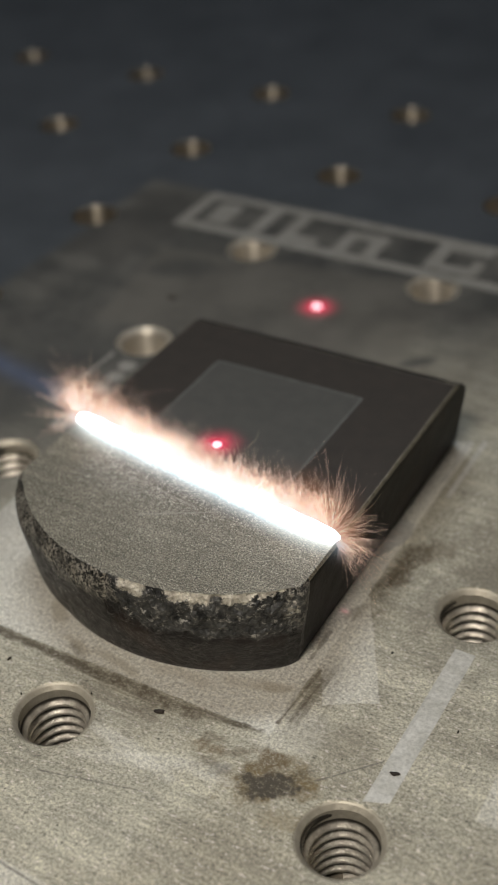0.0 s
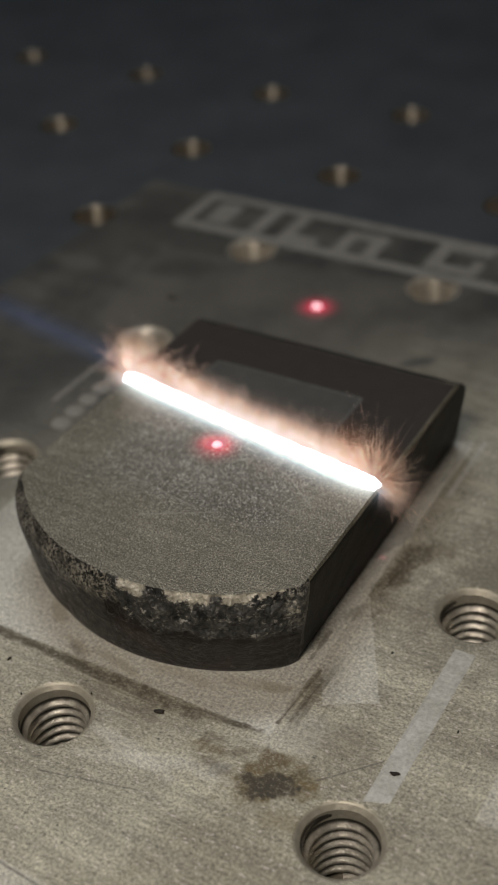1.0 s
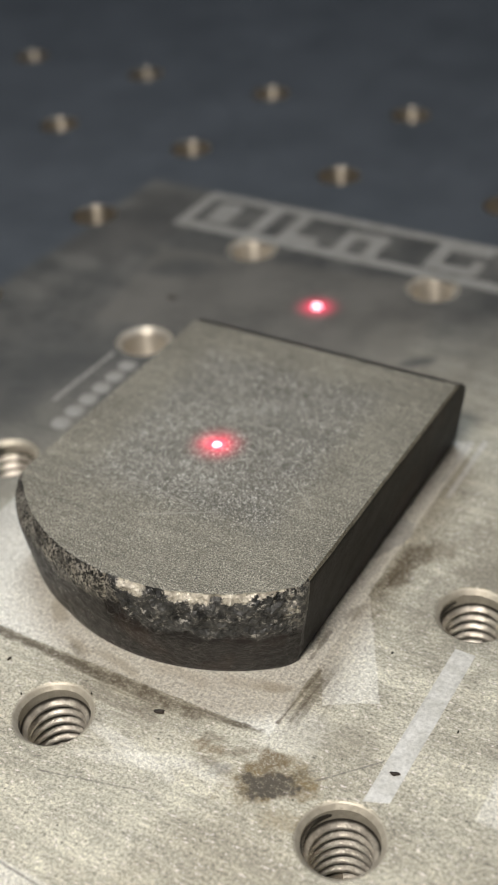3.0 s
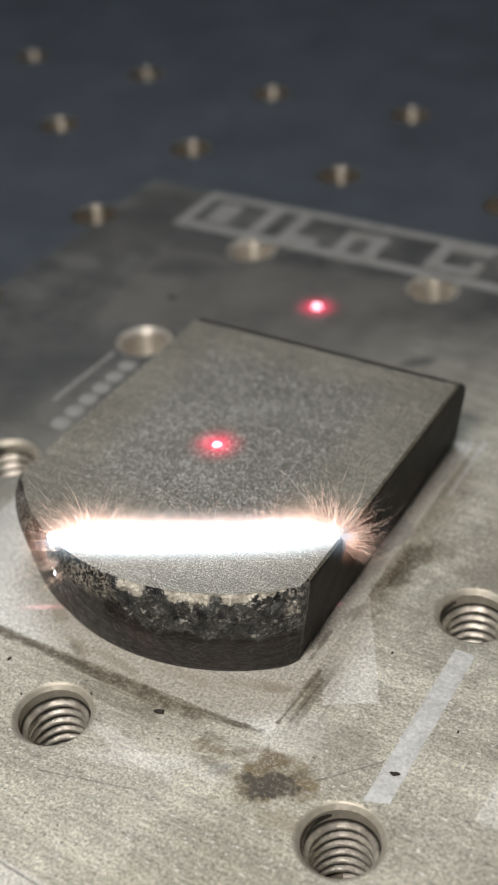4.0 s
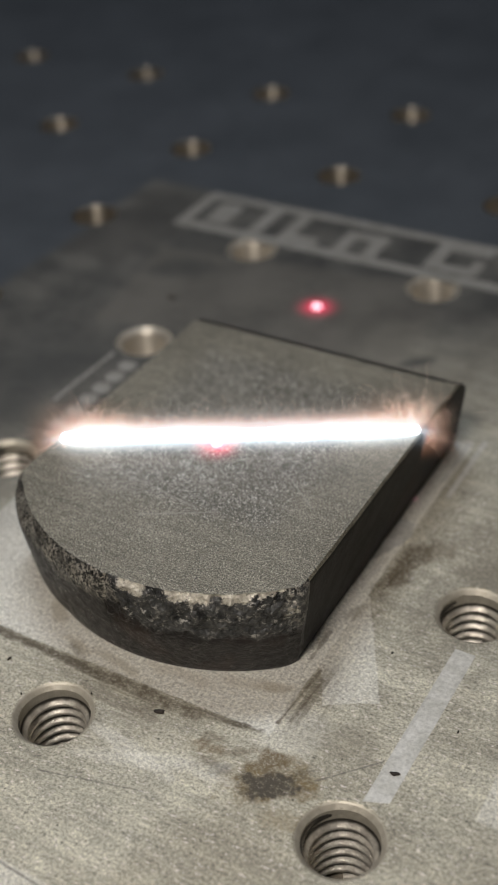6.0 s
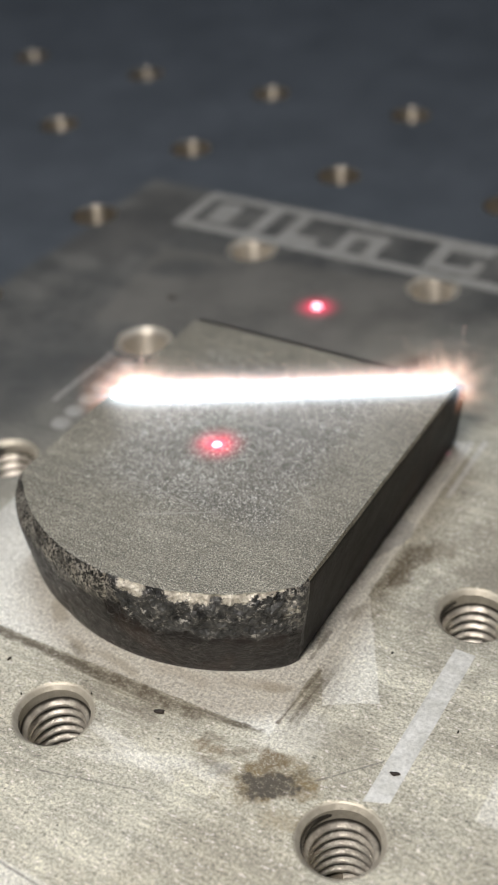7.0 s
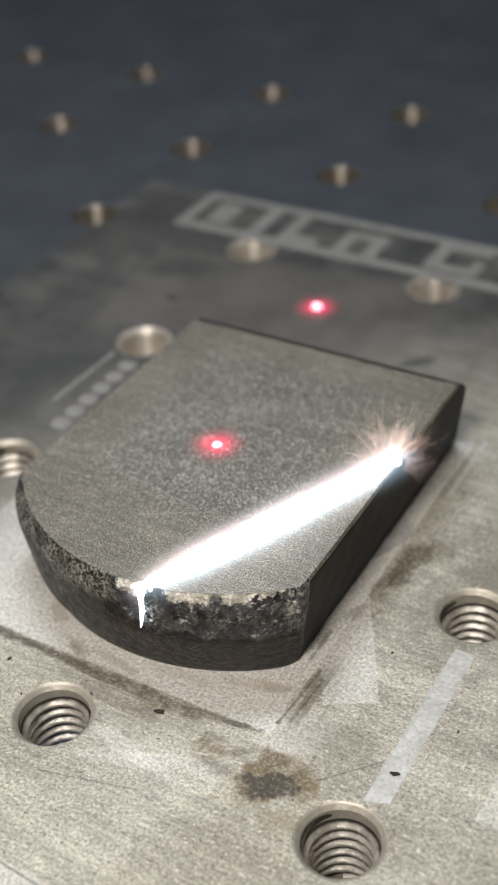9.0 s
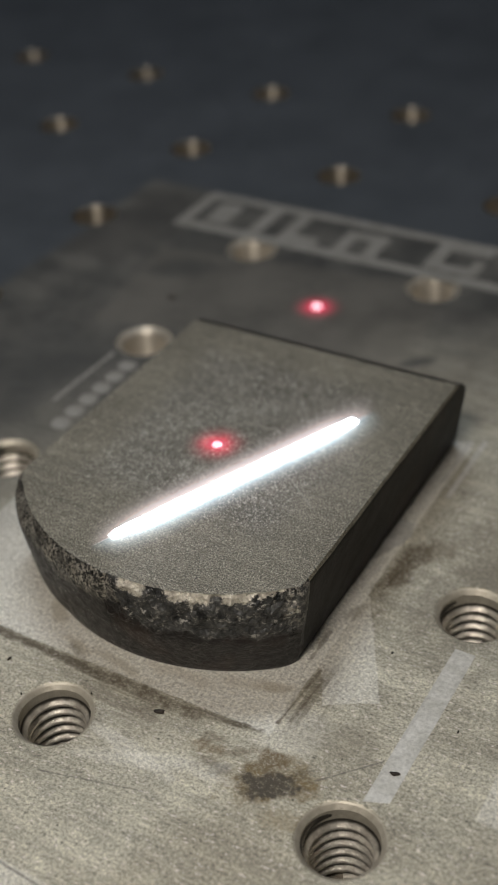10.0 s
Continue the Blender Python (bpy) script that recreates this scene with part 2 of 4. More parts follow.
def make_thread_metal():
    """Bare bright thread crests; the roots are blackened by radius, groove shade put into the colour."""
    m = Mat("thread_metal")
    a = m.mix(m.ramp(m.noise(1400, 4), (0.35, 0.0), (0.65, 1.0)), (0.42, 0.39, 0.34), (0.72, 0.69, 0.61))
    a = m.mix(m.ramp(m.noise(350, 3), (0.56, 0.0), (0.74, 0.8)), a, (0.19, 0.14, 0.085))
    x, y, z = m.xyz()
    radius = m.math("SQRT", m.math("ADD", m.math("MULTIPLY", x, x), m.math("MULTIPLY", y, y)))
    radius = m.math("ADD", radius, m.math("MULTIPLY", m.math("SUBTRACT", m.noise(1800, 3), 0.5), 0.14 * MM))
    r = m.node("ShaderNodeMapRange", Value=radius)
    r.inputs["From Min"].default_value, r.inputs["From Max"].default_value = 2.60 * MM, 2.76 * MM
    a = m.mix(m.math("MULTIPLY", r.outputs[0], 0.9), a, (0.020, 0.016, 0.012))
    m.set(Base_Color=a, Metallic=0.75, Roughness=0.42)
    m.bump(m.noise(4200, 3), 0.5, 0.0001)
    return m.m


def make_bore_metal(name, tone, metal, rough, streaky):
    """Smooth reamed bore: bright machined steel with fine upright tool marks, oily brown film."""
    m = Mat(name)
    a = m.mix(m.ramp(m.noise(300, 3), (0.35, 0.0), (0.68, 1.0)), tone, tuple(0.62 * c for c in tone))
    tangent = m.node("ShaderNodeTangent")
    tangent.direction_type, tangent.axis = "RADIAL", "Z"
    m.set(Base_Color=a, Metallic=metal, Roughness=rough, Anisotropic=streaky, Anisotropic_Rotation=0.25, Tangent=tangent.outputs[0])
    m.bump(m.noise(2400, 3), 0.12, 0.00006)
    return m.m


def make_mark(name, tone):
    """Laser-cleaned patch on the plate: paler, finely sandy."""
    m = Mat(name)
    grain, mid = m.noise(2600, 3, 0.7), m.noise(500, 5, 0.6)
    a = m.mix(m.ramp(mid, (0.35, 0.0), (0.65, 1.0)), (tone * 0.85, tone * 0.83, tone * 0.74), (tone * 1.1, tone * 1.08, tone * 1.0))
    a = m.mix(0.35, a, m.ramp(grain, (0.36, 0.5), (0.62, 1.3)), "MULTIPLY")
    m.set(Base_Color=a, Metallic=0.3, Roughness=0.5)
    m.bump(grain, 0.3, 0.00008)
    return m.m


def make_cleaned_steel():
    """Laser-textured steel face: dark grey-brown with bright glinting grains and hatch lines."""
    m = Mat("textured_steel")
    grain = m.noise(7000, 3, 0.7)
    fine = m.noise(8500, 2, 0.6)
    big = m.noise(120, 4, 0.6)
    hatch = m.noise(2600, 2, 0.6, stretch=(0.04, 1, 1), turn=10)
    hatch2 = m.noise(2200, 2, 0.6, stretch=(0.05, 1, 1), turn=-30)
    # grains stand out most where an older engraving roughened the middle
    rough = m.patch(100.5, -96.5, 9.0, 11.0, 0, 0.6, 200, 1.6)
    a = m.mix(m.ramp(big, (0.35, 0.0), (0.65, 1.0)), (0.172, 0.159, 0.122), (0.243, 0.226, 0.177))
    a = m.mix(m.math("MULTIPLY", rough, 0.42), a, (0.075, 0.073, 0.064))
    a = m.mix(m.ramp(grain, (0.53, 0.0), (0.62, 0.9)), a, m.mix(rough, (0.42, 0.395, 0.32), (0.70, 0.67, 0.59)))
    a = m.mix(0.85, a, m.ramp(fine, (0.38, 0.30), (0.62, 1.55)), "MULTIPLY")
    a = m.mix(0.15, a, m.ramp(hatch, (0.38, 0.5), (0.62, 1.4)), "MULTIPLY")
    a = m.mix(0.16, a, m.ramp(hatch2, (0.38, 0.5), (0.62, 1.4)), "MULTIPLY")
    # brighter sandy band across the middle, and stray hairline cuts
    for x, y, rx, ry, turn in ((100.5, -92.5, 5.5, 2.2, 35), (101.0, -103.0, 4.0, 2.6, -40)):
        glint = m.math("MULTIPLY", m.spot(x, y, rx, ry, turn, 0.7, 300, (0.3, 1.2)), m.ramp(grain, (0.50, 0.0), (0.57, 0.5)))
        a = m.mix(glint, a, (0.52, 0.50, 0.44))
    for x, y, rx, turn in ((98.0, -106.5, 5.0, -9), (104.5, -99.0, 3.2, 28), (99.5, -100.5, 3.6, 66), (95.5, -96.0, 4.4, -32), (106.5, -92.0, 3.0, -9), (102.0, -108.5, 3.4, 29), (109.5, -101.5, 2.6, -38), (92.8, -101.0, 2.8, 64), (97.0, -87.5, 3.8, -9)):
        a = m.mix(m.math("MULTIPLY", m.patch(x, y, rx, 0.036, turn, 0.01, 500, 0.03), 0.75), a, (0.46, 0.44, 0.38))
    m.set(Base_Color=a, Metallic=0.5, Roughness=0.46)
    m.bump(m.mix(0.12, grain, hatch), 0.7, 0.00008)
    return m.m


def make_oxide():
    """Dark oxide skin, with the paler square of an older engraving."""
    m = Mat("oxide_skin")
    x, y, z = m.xyz()

    def inside(v, lo, hi):
        return m.math("MULTIPLY", m.math("GREATER_THAN", v, lo * MM), m.math("LESS_THAN", v, hi * MM))
    sq = m.math("MULTIPLY", inside(x, 92.7, 108.4), inside(y, -103.0, -86.7))
    rim = m.math("SUBTRACT", sq, m.math("MULTIPLY", inside(x, 92.95, 108.15), inside(y, -103.0, -86.95)))
    n = m.noise(700, 5, 0.6)
    a = m.mix(n, (0.018, 0.015, 0.012), (0.045, 0.036, 0.028))
    b = m.mix(n, (0.050, 0.050, 0.047), (0.085, 0.085, 0.078))
    a = m.mix(sq, a, b)
    a = m.mix(m.math("MULTIPLY", rim, m.math("MULTIPLY", n, 0.8)), a, (0.16, 0.17, 0.165))
    m.set(Base_Color=a, Metallic=0.2, Roughness=0.5)
    m.bump(m.noise(3500, 3), 0.3, 0.00006)
    return m.m


def make_side_steel(front):
    """Dark scaled flank with a little rust; the curved front is broken and crumbly towards the top, with a bare bright lip."""
    m = Mat("scaled_front" if front else "scaled_flank")
    a = m.mix(m.noise(500, 5, 0.65), (0.007, 0.007, 0.008), (0.022, 0.020, 0.020))
    a = m.mix(m.ramp(m.noise(230, 5), (0.50, 0.0), (0.72, 0.45)), a, (0.060, 0.032, 0.022))
    height = m.noise(1600, 5, 0.7)
    if not front:
        m.set(Base_Color=a, Metallic=0.1, Roughness=0.5, Specular_IOR_Level=0.18)
        m.bump(height, 0.5, 0.0002)
        return m.m
    x, y, z = m.xyz()
    wob = m.math("MULTIPLY", m.math("SUBTRACT", m.noise(380, 5, 0.65), 0.5), 3.2 * MM)

    nick = m.math("MULTIPLY", m.math("SUBTRACT", m.noise(1500, 5, 0.7), 0.5), 1.6 * MM)

    def above(v, lo, soft):
        r = m.node("ShaderNodeMapRange", Value=v)
        r.inputs["From Min"].default_value, r.inputs["From Max"].default_value = (lo - soft) * MM, (lo + soft) * MM
        return r.outputs[0]
    zz = m.math("ADD", z, wob)
    slant = m.math("ADD", m.math("ADD", x, m.math("MULTIPLY", z, 0.45)), m.math("MULTIPLY", wob, 0.25))
    facet = above(slant, 104.9, 0.08)
    crumb = m.ramp(m.noise(2300, 5, 0.72), (0.54, 0.0), (0.61, 1.0))
    sand = m.ramp(m.noise(3400, 4, 0.75), (0.46, 0.0), (0.58, 1.0))
    clump = m.ramp(m.noise(520, 4, 0.6), (0.42, 0.0), (0.60, 1.0))
    dark = m.mix(m.ramp(m.noise(900, 4), (0.35, 0.0), (0.65, 1.0)), (0.014, 0.015, 0.016), (0.085, 0.087, 0.086))
    broken = m.mix(m.math("MULTIPLY", crumb, clump), dark, (0.42, 0.41, 0.38))
    sandy = m.mix(m.math("MULTIPLY", sand, m.ramp(m.noise(600, 4), (0.36, 0.25), (0.52, 1.0))), (0.022, 0.022, 0.021), (0.42, 0.40, 0.35))
    a = m.mix(m.math("MULTIPLY", above(zz, 6.2, 0.6), m.math("SUBTRACT", 1.0, facet)), a, sandy)
    a = m.mix(m.math("MULTIPLY", above(zz, 4.4, 0.3), facet), a, broken)

    def between(lo, hi, soft=0.12):
        xx = m.math("ADD", x, nick)
        return m.math("MULTIPLY", above(xx, lo, soft), m.math("SUBTRACT", 1.0, above(xx, hi, soft)))
    # bare bright lip in three wide chips, with a thin rim up to the corner
    zl = m.math("ADD", m.math("ADD", z, m.math("MULTIPLY", wob, 0.4)), nick)
    wide = m.math("ADD", m.math("ADD", between(102.0, 104.2), between(106.3, 109.4)), between(110.3, 112.1), True)
    lip = m.math("MULTIPLY", m.math("MULTIPLY", wide, above(zl, 7.95, 0.08)), facet)
    rim = m.math("MULTIPLY", m.math("MULTIPLY", between(105.9, 115.0), above(zl, 8.5, 0.05)), facet)
    edge = m.math("MULTIPLY", m.math("MULTIPLY", between(114.35, 115.4, 0.2), above(zz, 5.4, 0.4)), m.ramp(m.noise(1700, 4, 0.7), (0.48, 0.0), (0.56, 0.6)))
    bare = m.math("MAXIMUM", m.math("MAXIMUM", lip, rim), edge)
    a = m.mix(bare, a, m.mix(m.ramp(m.noise(1900, 4), (0.35, 0.0), (0.6, 1.0)), (0.34, 0.32, 0.27), (0.66, 0.63, 0.55)))
    m.set(Base_Color=a, Metallic=0.45, Roughness=m.ramp(m.noise(1500, 4), (0.35, 0.26), (0.65, 0.55)), Specular_IOR_Level=0.4)
    m.bump(m.mix(0.5, height, m.noise(2200, 4, 0.7)), 0.85, 0.0003)
    return m.m


def make_plain(name, a, b, metallic, roughness, scale=400, bump=0.2):
    m = Mat(name)
    n = m.noise(scale, 5, 0.6)
    m.set(Base_Color=m.mix(n, a, b), Metallic=metallic, Roughness=roughness)
    m.bump(n, bump, 0.0002)
    return m.m


def make_glow(name, colour, strength):
    m = Mat(name)
    m.set(Base_Color=(0.8, 0.8, 0.8), Emission_Color=colour, Emission_Strength=strength)
    return m.m


def make_soft_glow(name, colour, strength, kind, power=2.0, grain=0.0):
    """Thin glowing sheet for gas, glare and stray light, fading out from its middle; lets all else through.
    kind: 'sheet' fades with height and towards both ends, 'disc' fades with the radius."""
    m = Mat(name)
    t = m.t
    t.nodes.remove(m.b)
    x, y, z = m.xyz()
    if kind == "disc":
        d = m.node("ShaderNodeVectorMath", Vector=m.co)
        d.operation = "LENGTH"
        r = m.node("ShaderNodeMapRange", Value=d.outputs["Value"])
        r.inputs["From Min"].default_value, r.inputs["From Max"].default_value = 0.0, 1.0 * MM
        r.inputs["To Min"].default_value, r.inputs["To Max"].default_value = 1.0, 0.0
        f = m.math("POWER", r.outputs[0], power)
    else:
        # distance from the hot line, and distance along it (mm): where the light starts and stops fading
        up, along = {"sheet": ((0.3, 5.2), (0.0, 5.6)), "rod": ((0.4, 4.2), (0.0, 5.6)), "wisp": ((0.0, 2.6), (0.0, 46.0))}[kind]
        far = m.math("ABSOLUTE", z)
        if kind == "rod":
            far = m.math("SQRT", m.math("ADD", m.math("MULTIPLY", y, y), m.math("MULTIPLY", z, z)))

        def fade(v, lo, hi, how):
            r = m.node("ShaderNodeMapRange", Value=v)
            r.interpolation_type = how
            r.inputs["From Min"].default_value, r.inputs["From Max"].default_value = lo * MM, hi * MM
            r.inputs["To Min"].default_value, r.inputs["To Max"].default_value = 1.0, 0.0
            return r.outputs[0]
        f = m.math("MULTIPLY", m.math("POWER", fade(far, *up, "LINEAR"), power), fade(m.math("ABSOLUTE", x), *along, "SMOOTHSTEP"))
    if kind == "sheet":
        r = m.node("ShaderNodeMapRange", Value=z)
        r.interpolation_type = "SMOOTHSTEP"
        r.inputs["From Min"].default_value, r.inputs["From Max"].default_value = -2.2 * MM, 1.0 * MM
        f = m.math("MULTIPLY", f, r.outputs[0])
    if grain:
        own = m.node("ShaderNodeObjectInfo").outputs["Random"]
        shift = m.node("ShaderNodeVectorMath", Vector=m.co)
        shift.operation = "ADD"
        m.put(shift.inputs[1], m.node("ShaderNodeCombineXYZ", X=own, Y=own).outputs[0])
        f = m.math("MULTIPLY", f, m.ramp(m.noise(grain, 4, 0.6, co=shift.outputs[0], stretch=(1, 1, 0.4)), (0.32, 0.75), (0.68, 1.2)))
    em = m.node("ShaderNodeEmission", Color=(*colour, 1), Strength=m.math("MULTIPLY", f, strength))
    tr = m.node("ShaderNodeBsdfTransparent")
    add = m.node("ShaderNodeAddShader")
    t.links.new(em.outputs[0], add.inputs[0])
    t.links.new(tr.outputs[0], add.inputs[1])
    t.links.new(add.outputs[0], t.nodes["Material Output"].inputs["Surface"])
    return m.m


PLATE = make_plate()
THREAD = make_thread_metal()
BORE = make_bore_metal("bore_metal", (0.50, 0.45, 0.37), 0.82, 0.46, 0.88)
DULL_BORE = make_bore_metal("dull_bore_metal", (0.66, 0.61, 0.52), 0.6, 0.48, 0.7)
SINK = make_plain("countersink_metal", (0.30, 0.27, 0.21), (0.62, 0.59, 0.50), 0.5, 0.5, 1300, 0.5)
MARK = make_mark("etched_patch_metal", 0.52)
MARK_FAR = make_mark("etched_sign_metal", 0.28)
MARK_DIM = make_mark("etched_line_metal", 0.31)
TEXTURED = make_cleaned_steel()
OXIDE = make_oxide()
FLANK = make_side_steel(False)
FRONT = make_side_steel(True)
CABINET = make_plain("cabinet_paint", (0.020, 0.022, 0.025), (0.035, 0.038, 0.044), 0.0, 0.55, 30)
BED = make_plain("machine_bed", (0.10, 0.085, 0.06), (0.26, 0.23, 0.18), 0.2, 0.6, 500)
CHIP = make_plain("burnt_chip", (0.012, 0.010, 0.009), (0.05, 0.040, 0.030), 0.0, 0.8, 2500)
CORE = make_glow("white_hot", (0.88, 0.95, 1.0), 19.0)
SPARK = make_glow("spark_orange", (1.0, 0.58, 0.36), 2.3)
PLUME = make_soft_glow("orange_plume", (1.0, 0.42, 0.19), 1.1, "sheet", 2.0, 500)
# glare round the line and its spill on the steel, as glowing sheets
HALO = make_soft_glow("rosy_haze", (1.0, 0.84, 0.82), 2.2, "rod", 4.6)
HALO_LOW = make_soft_glow("bluish_haze", (0.70, 0.90, 1.0), 2.0, "rod", 4.0)
WISP = make_soft_glow("blue_wisp", (0.22, 0.42, 1.0), 0.08, "wisp", 1.5, 120)
RED_CORE = make_glow("red_dot_core", (1.0, 0.40, 0.48), 3.2)
RED_HALO = make_soft_glow("red_dot_halo", (1.0, 0.015, 0.10), 2.2, "disc", 3.0, 2600)
STRAY = make_soft_glow("stray_beam", (1.0, 0.42, 0.50), 0.55, "disc", 2.0)


# ---- building helpers ----
def link(name, bm, mats, parent=None, label="", smooth=False):
    me = bpy.data.meshes.new(name)
    bm.to_mesh(me)
    bm.free()
    for mt in mats if isinstance(mats, (list, tuple)) else [mats]:
        me.materials.append(mt)
    for p in me.polygons:
        p.use_smooth = smooth
    ob = new(name, me)
    if parent:
        ob.parent = parent
    if label:
        ob["label"] = label
    return ob


def part(name, bm, material, parent, label="", smooth=False):
    return link(name, bm, material, parent, label, smooth)


def repeat(ob, m=None, parent=None):
    """Another object on the same mesh."""
    o = new(ob.name.split(".")[0], ob.data)
    o.parent = parent or ob.parent
    if m is not None:
        o.matrix_basis = m
    return o


def box(bm, lo, hi):
    r = bmesh.ops.create_cube(bm, size=1.0, matrix=Matrix.LocRotScale([(a + b) / 2 for a, b in zip(lo, hi)], None, [b - a for a, b in zip(lo, hi)]))
    return r["verts"]


def slab(bm, pts, z0, z1):
    """A flat prism on the outline pts (mm, counter-clockwise)."""
    lo = [bm.verts.new((x * MM, y * MM, z0 * MM)) for x, y in pts]
    hi = [bm.verts.new((x * MM, y * MM, z1 * MM)) for x, y in pts]
    bm.faces.new(hi)
    bm.faces.new(lo[::-1])
    for i in range(len(pts)):
        j = (i + 1) % len(pts)
        bm.faces.new((lo[i], lo[j], hi[j], hi[i]))


# ---- cabinet round the machine bed ----
def cabinet_panel(name, lo, hi, label, category="wall", material=None):
    bm = bmesh.new()
    box(bm, lo, hi)
    bmesh.ops.bevel(bm, geom=bm.edges[:], offset=0.001, segments=1, affect="EDGES")
    return tagged(link(name, bm, material or CABINET), label, category, kind="structure")


THICK = 8.0
X0, X1, Y0, Y1, ZT = -0.34, 0.44, -0.44, 0.36, 0.55
cabinet_panel("wall_north", (X0, Y1, -0.03), (X1, Y1 + 0.01, ZT), "dark painted sheet-metal cabinet wall behind the plate")
cabinet_panel("wall_south", (X0, Y0 - 0.01, -0.03), (X1, Y0, ZT), "dark painted sheet-metal cabinet wall at the operator's side")
cabinet_panel("wall_west", (X0 - 0.01, Y0 - 0.01, -0.03), (X0, Y1 + 0.01, ZT), "dark painted sheet-metal cabinet side wall")
cabinet_panel("wall_east", (X1, Y0 - 0.01, -0.03), (X1 + 0.01, Y1 + 0.01, ZT), "dark painted sheet-metal cabinet side wall")
cabinet_panel("ceiling", (X0 - 0.01, Y0 - 0.01, ZT), (X1 + 0.01, Y1 + 0.01, ZT + 0.01), "dark painted sheet-metal cabinet roof", "ceiling")
cabinet_panel("floor", (X0 - 0.01, Y0 - 0.01, -0.04), (X1 + 0.01, Y1 + 0.01, -THICK * MM - 0.00001), "grey-brown machine bed under the plate", "floor", BED)

# ---- the plate with its grid of threaded holes ----
PITCH = 25.0
COLS, ROWS = range(-10, 14), range(-14, 12)
SEGS = 56
LAST_ROW = 0


def worn_hole(i, j):
    """The wide, dull holes round the etched sign and the blank's back."""
    return i >= 3 and j in (-3, -2)


def make_plate_thing():
    plate = tagged(new("fixture_plate"), "worn grey metal fixture plate with rows of threaded holes", "fixture plate")
    verts, faces, shared = [], [], {}
    h = PITCH / 2
    sunk = ((3.40, 0.0), (3.26, -0.05), (3.14, -0.14), (2.86, -0.48), (2.86, -0.60), (2.86, -THICK))
    plain = ((3.22, 0.0), (3.16, -0.02), (3.12, -0.06), (3.10, -0.20), (3.10, -0.66), (3.10, -THICK))
    for i in COLS:
        for j in ROWS:
            if j > LAST_ROW:
                corner = []
                for sx, sy in ((1, 1), (1, -1), (-1, -1), (-1, 1)):
                    key = (round((i * PITCH + h * sx) * 100), round((j * PITCH + h * sy) * 100))
                    if key not in shared:
                        shared[key] = len(verts)
                        verts.append(((i * PITCH + h * sx) * MM, (j * PITCH + h * sy) * MM, 0.0))
                    corner.append(shared[key])
                faces.append(corner)
                continue
            rings = []
            wall = sunk if worn_hole(i, j) or j < -3 else plain
            for k in range(SEGS):
                a = 2 * math.pi * (k + 0.5) / SEGS
                c, w = math.cos(a), math.sin(a)
                q = h / max(abs(c), abs(w))
                key = (round((i * PITCH + q * c) * 100), round((j * PITCH + q * w) * 100))
                if key not in shared:
                    shared[key] = len(verts)
                    verts.append(((i * PITCH + q * c) * MM, (j * PITCH + q * w) * MM, 0.0))
                ring = [shared[key]]
                for r, z in wall:
                    ring.append(len(verts))
                    verts.append(((i * PITCH + r * c) * MM, (j * PITCH + r * w) * MM, z * MM))
                rings.append(ring)
            for a, b in zip(rings, rings[1:] + rings[:1]):
                for n in range(len(wall)):
                    faces.append((b[n], b[n + 1], a[n + 1], a[n]))
            # the square's own corners
            for q in range(4):
                sx, sy = ((1, 1), (-1, 1), (-1, -1), (1, -1))[q]
                key = (round((i * PITCH + h * sx) * 100), round((j * PITCH + h * sy) * 100))
                if key not in shared:
                    shared[key] = len(verts)
                    verts.append(((i * PITCH + h * sx) * MM, (j * PITCH + h * sy) * MM, 0.0))
                k = SEGS // 8 + q * SEGS // 4
                faces.append((shared[key], rings[k % SEGS][0], rings[(k - 1) % SEGS][0]))
    me = bpy.data.meshes.new("plate_body")
    me.from_pydata(verts, [], [f[::-1] for f in faces])
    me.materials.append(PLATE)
    me.update()
    me.materials.append(SINK)
    for p in me.polygons:
        if max(me.vertices[v].co.z for v in p.vertices) < -0.04 * MM:
            p.material_index = 1
    flip = bmesh.new()
    flip.from_mesh(me)
    up = [f for f in flip.faces if abs(f.normal.z) > 0.9]
    if sum(f.normal.z for f in up) < 0:
        bmesh.ops.reverse_faces(flip, faces=flip.faces[:])
    flip.to_mesh(me)
    flip.free()
    body = new("plate_body", me)
    body.parent = plate
    # rim of the plate
    for lo, hi in (((COLS[0] - .5, ROWS[0] - .5), (COLS[-1] + .5, ROWS[0] - .48)), ((COLS[0] - .5, ROWS[-1] + .48), (COLS[-1] + .5, ROWS[-1] + .5))):
        bm = bmesh.new()
        box(bm, (lo[0] * PITCH * MM, lo[1] * PITCH * MM, -THICK * MM), (hi[0] * PITCH * MM, hi[1] * PITCH * MM, -0.0001))
        part("plate_edge", bm, PLATE, plate)
    # screw thread of the holes that show
    bm = bmesh.new()
    seg, turns = 56, 7
    prof = [(0.0, 2.82), (0.16, 2.81), (0.42, 2.42), (0.54, 2.34), (0.64, 2.34), (0.76, 2.42), (0.985, 2.81)]
    rings = []
    for k in range(seg * turns + 1):
        a = 2 * math.pi * k / seg
        fade = min(1.0, k / (seg * 0.6))
        rings.append([bm.verts.new(((2.90 + (r - 2.90) * fade) * math.cos(a) * MM, (2.90 + (r - 2.90) * fade) * math.sin(a) * MM, (-0.40 - k / seg - d) * MM)) for d, r in prof])
    for a, b in zip(rings, rings[1:]):
        for i in range(len(prof) - 1):
            bm.faces.new((a[i], a[i + 1], b[i + 1], b[i]))
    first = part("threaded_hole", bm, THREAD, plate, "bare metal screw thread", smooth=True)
    bmc = [(i, j) for i in range(-1, 7) for j in range(-6, -3)]
    random.seed(4)
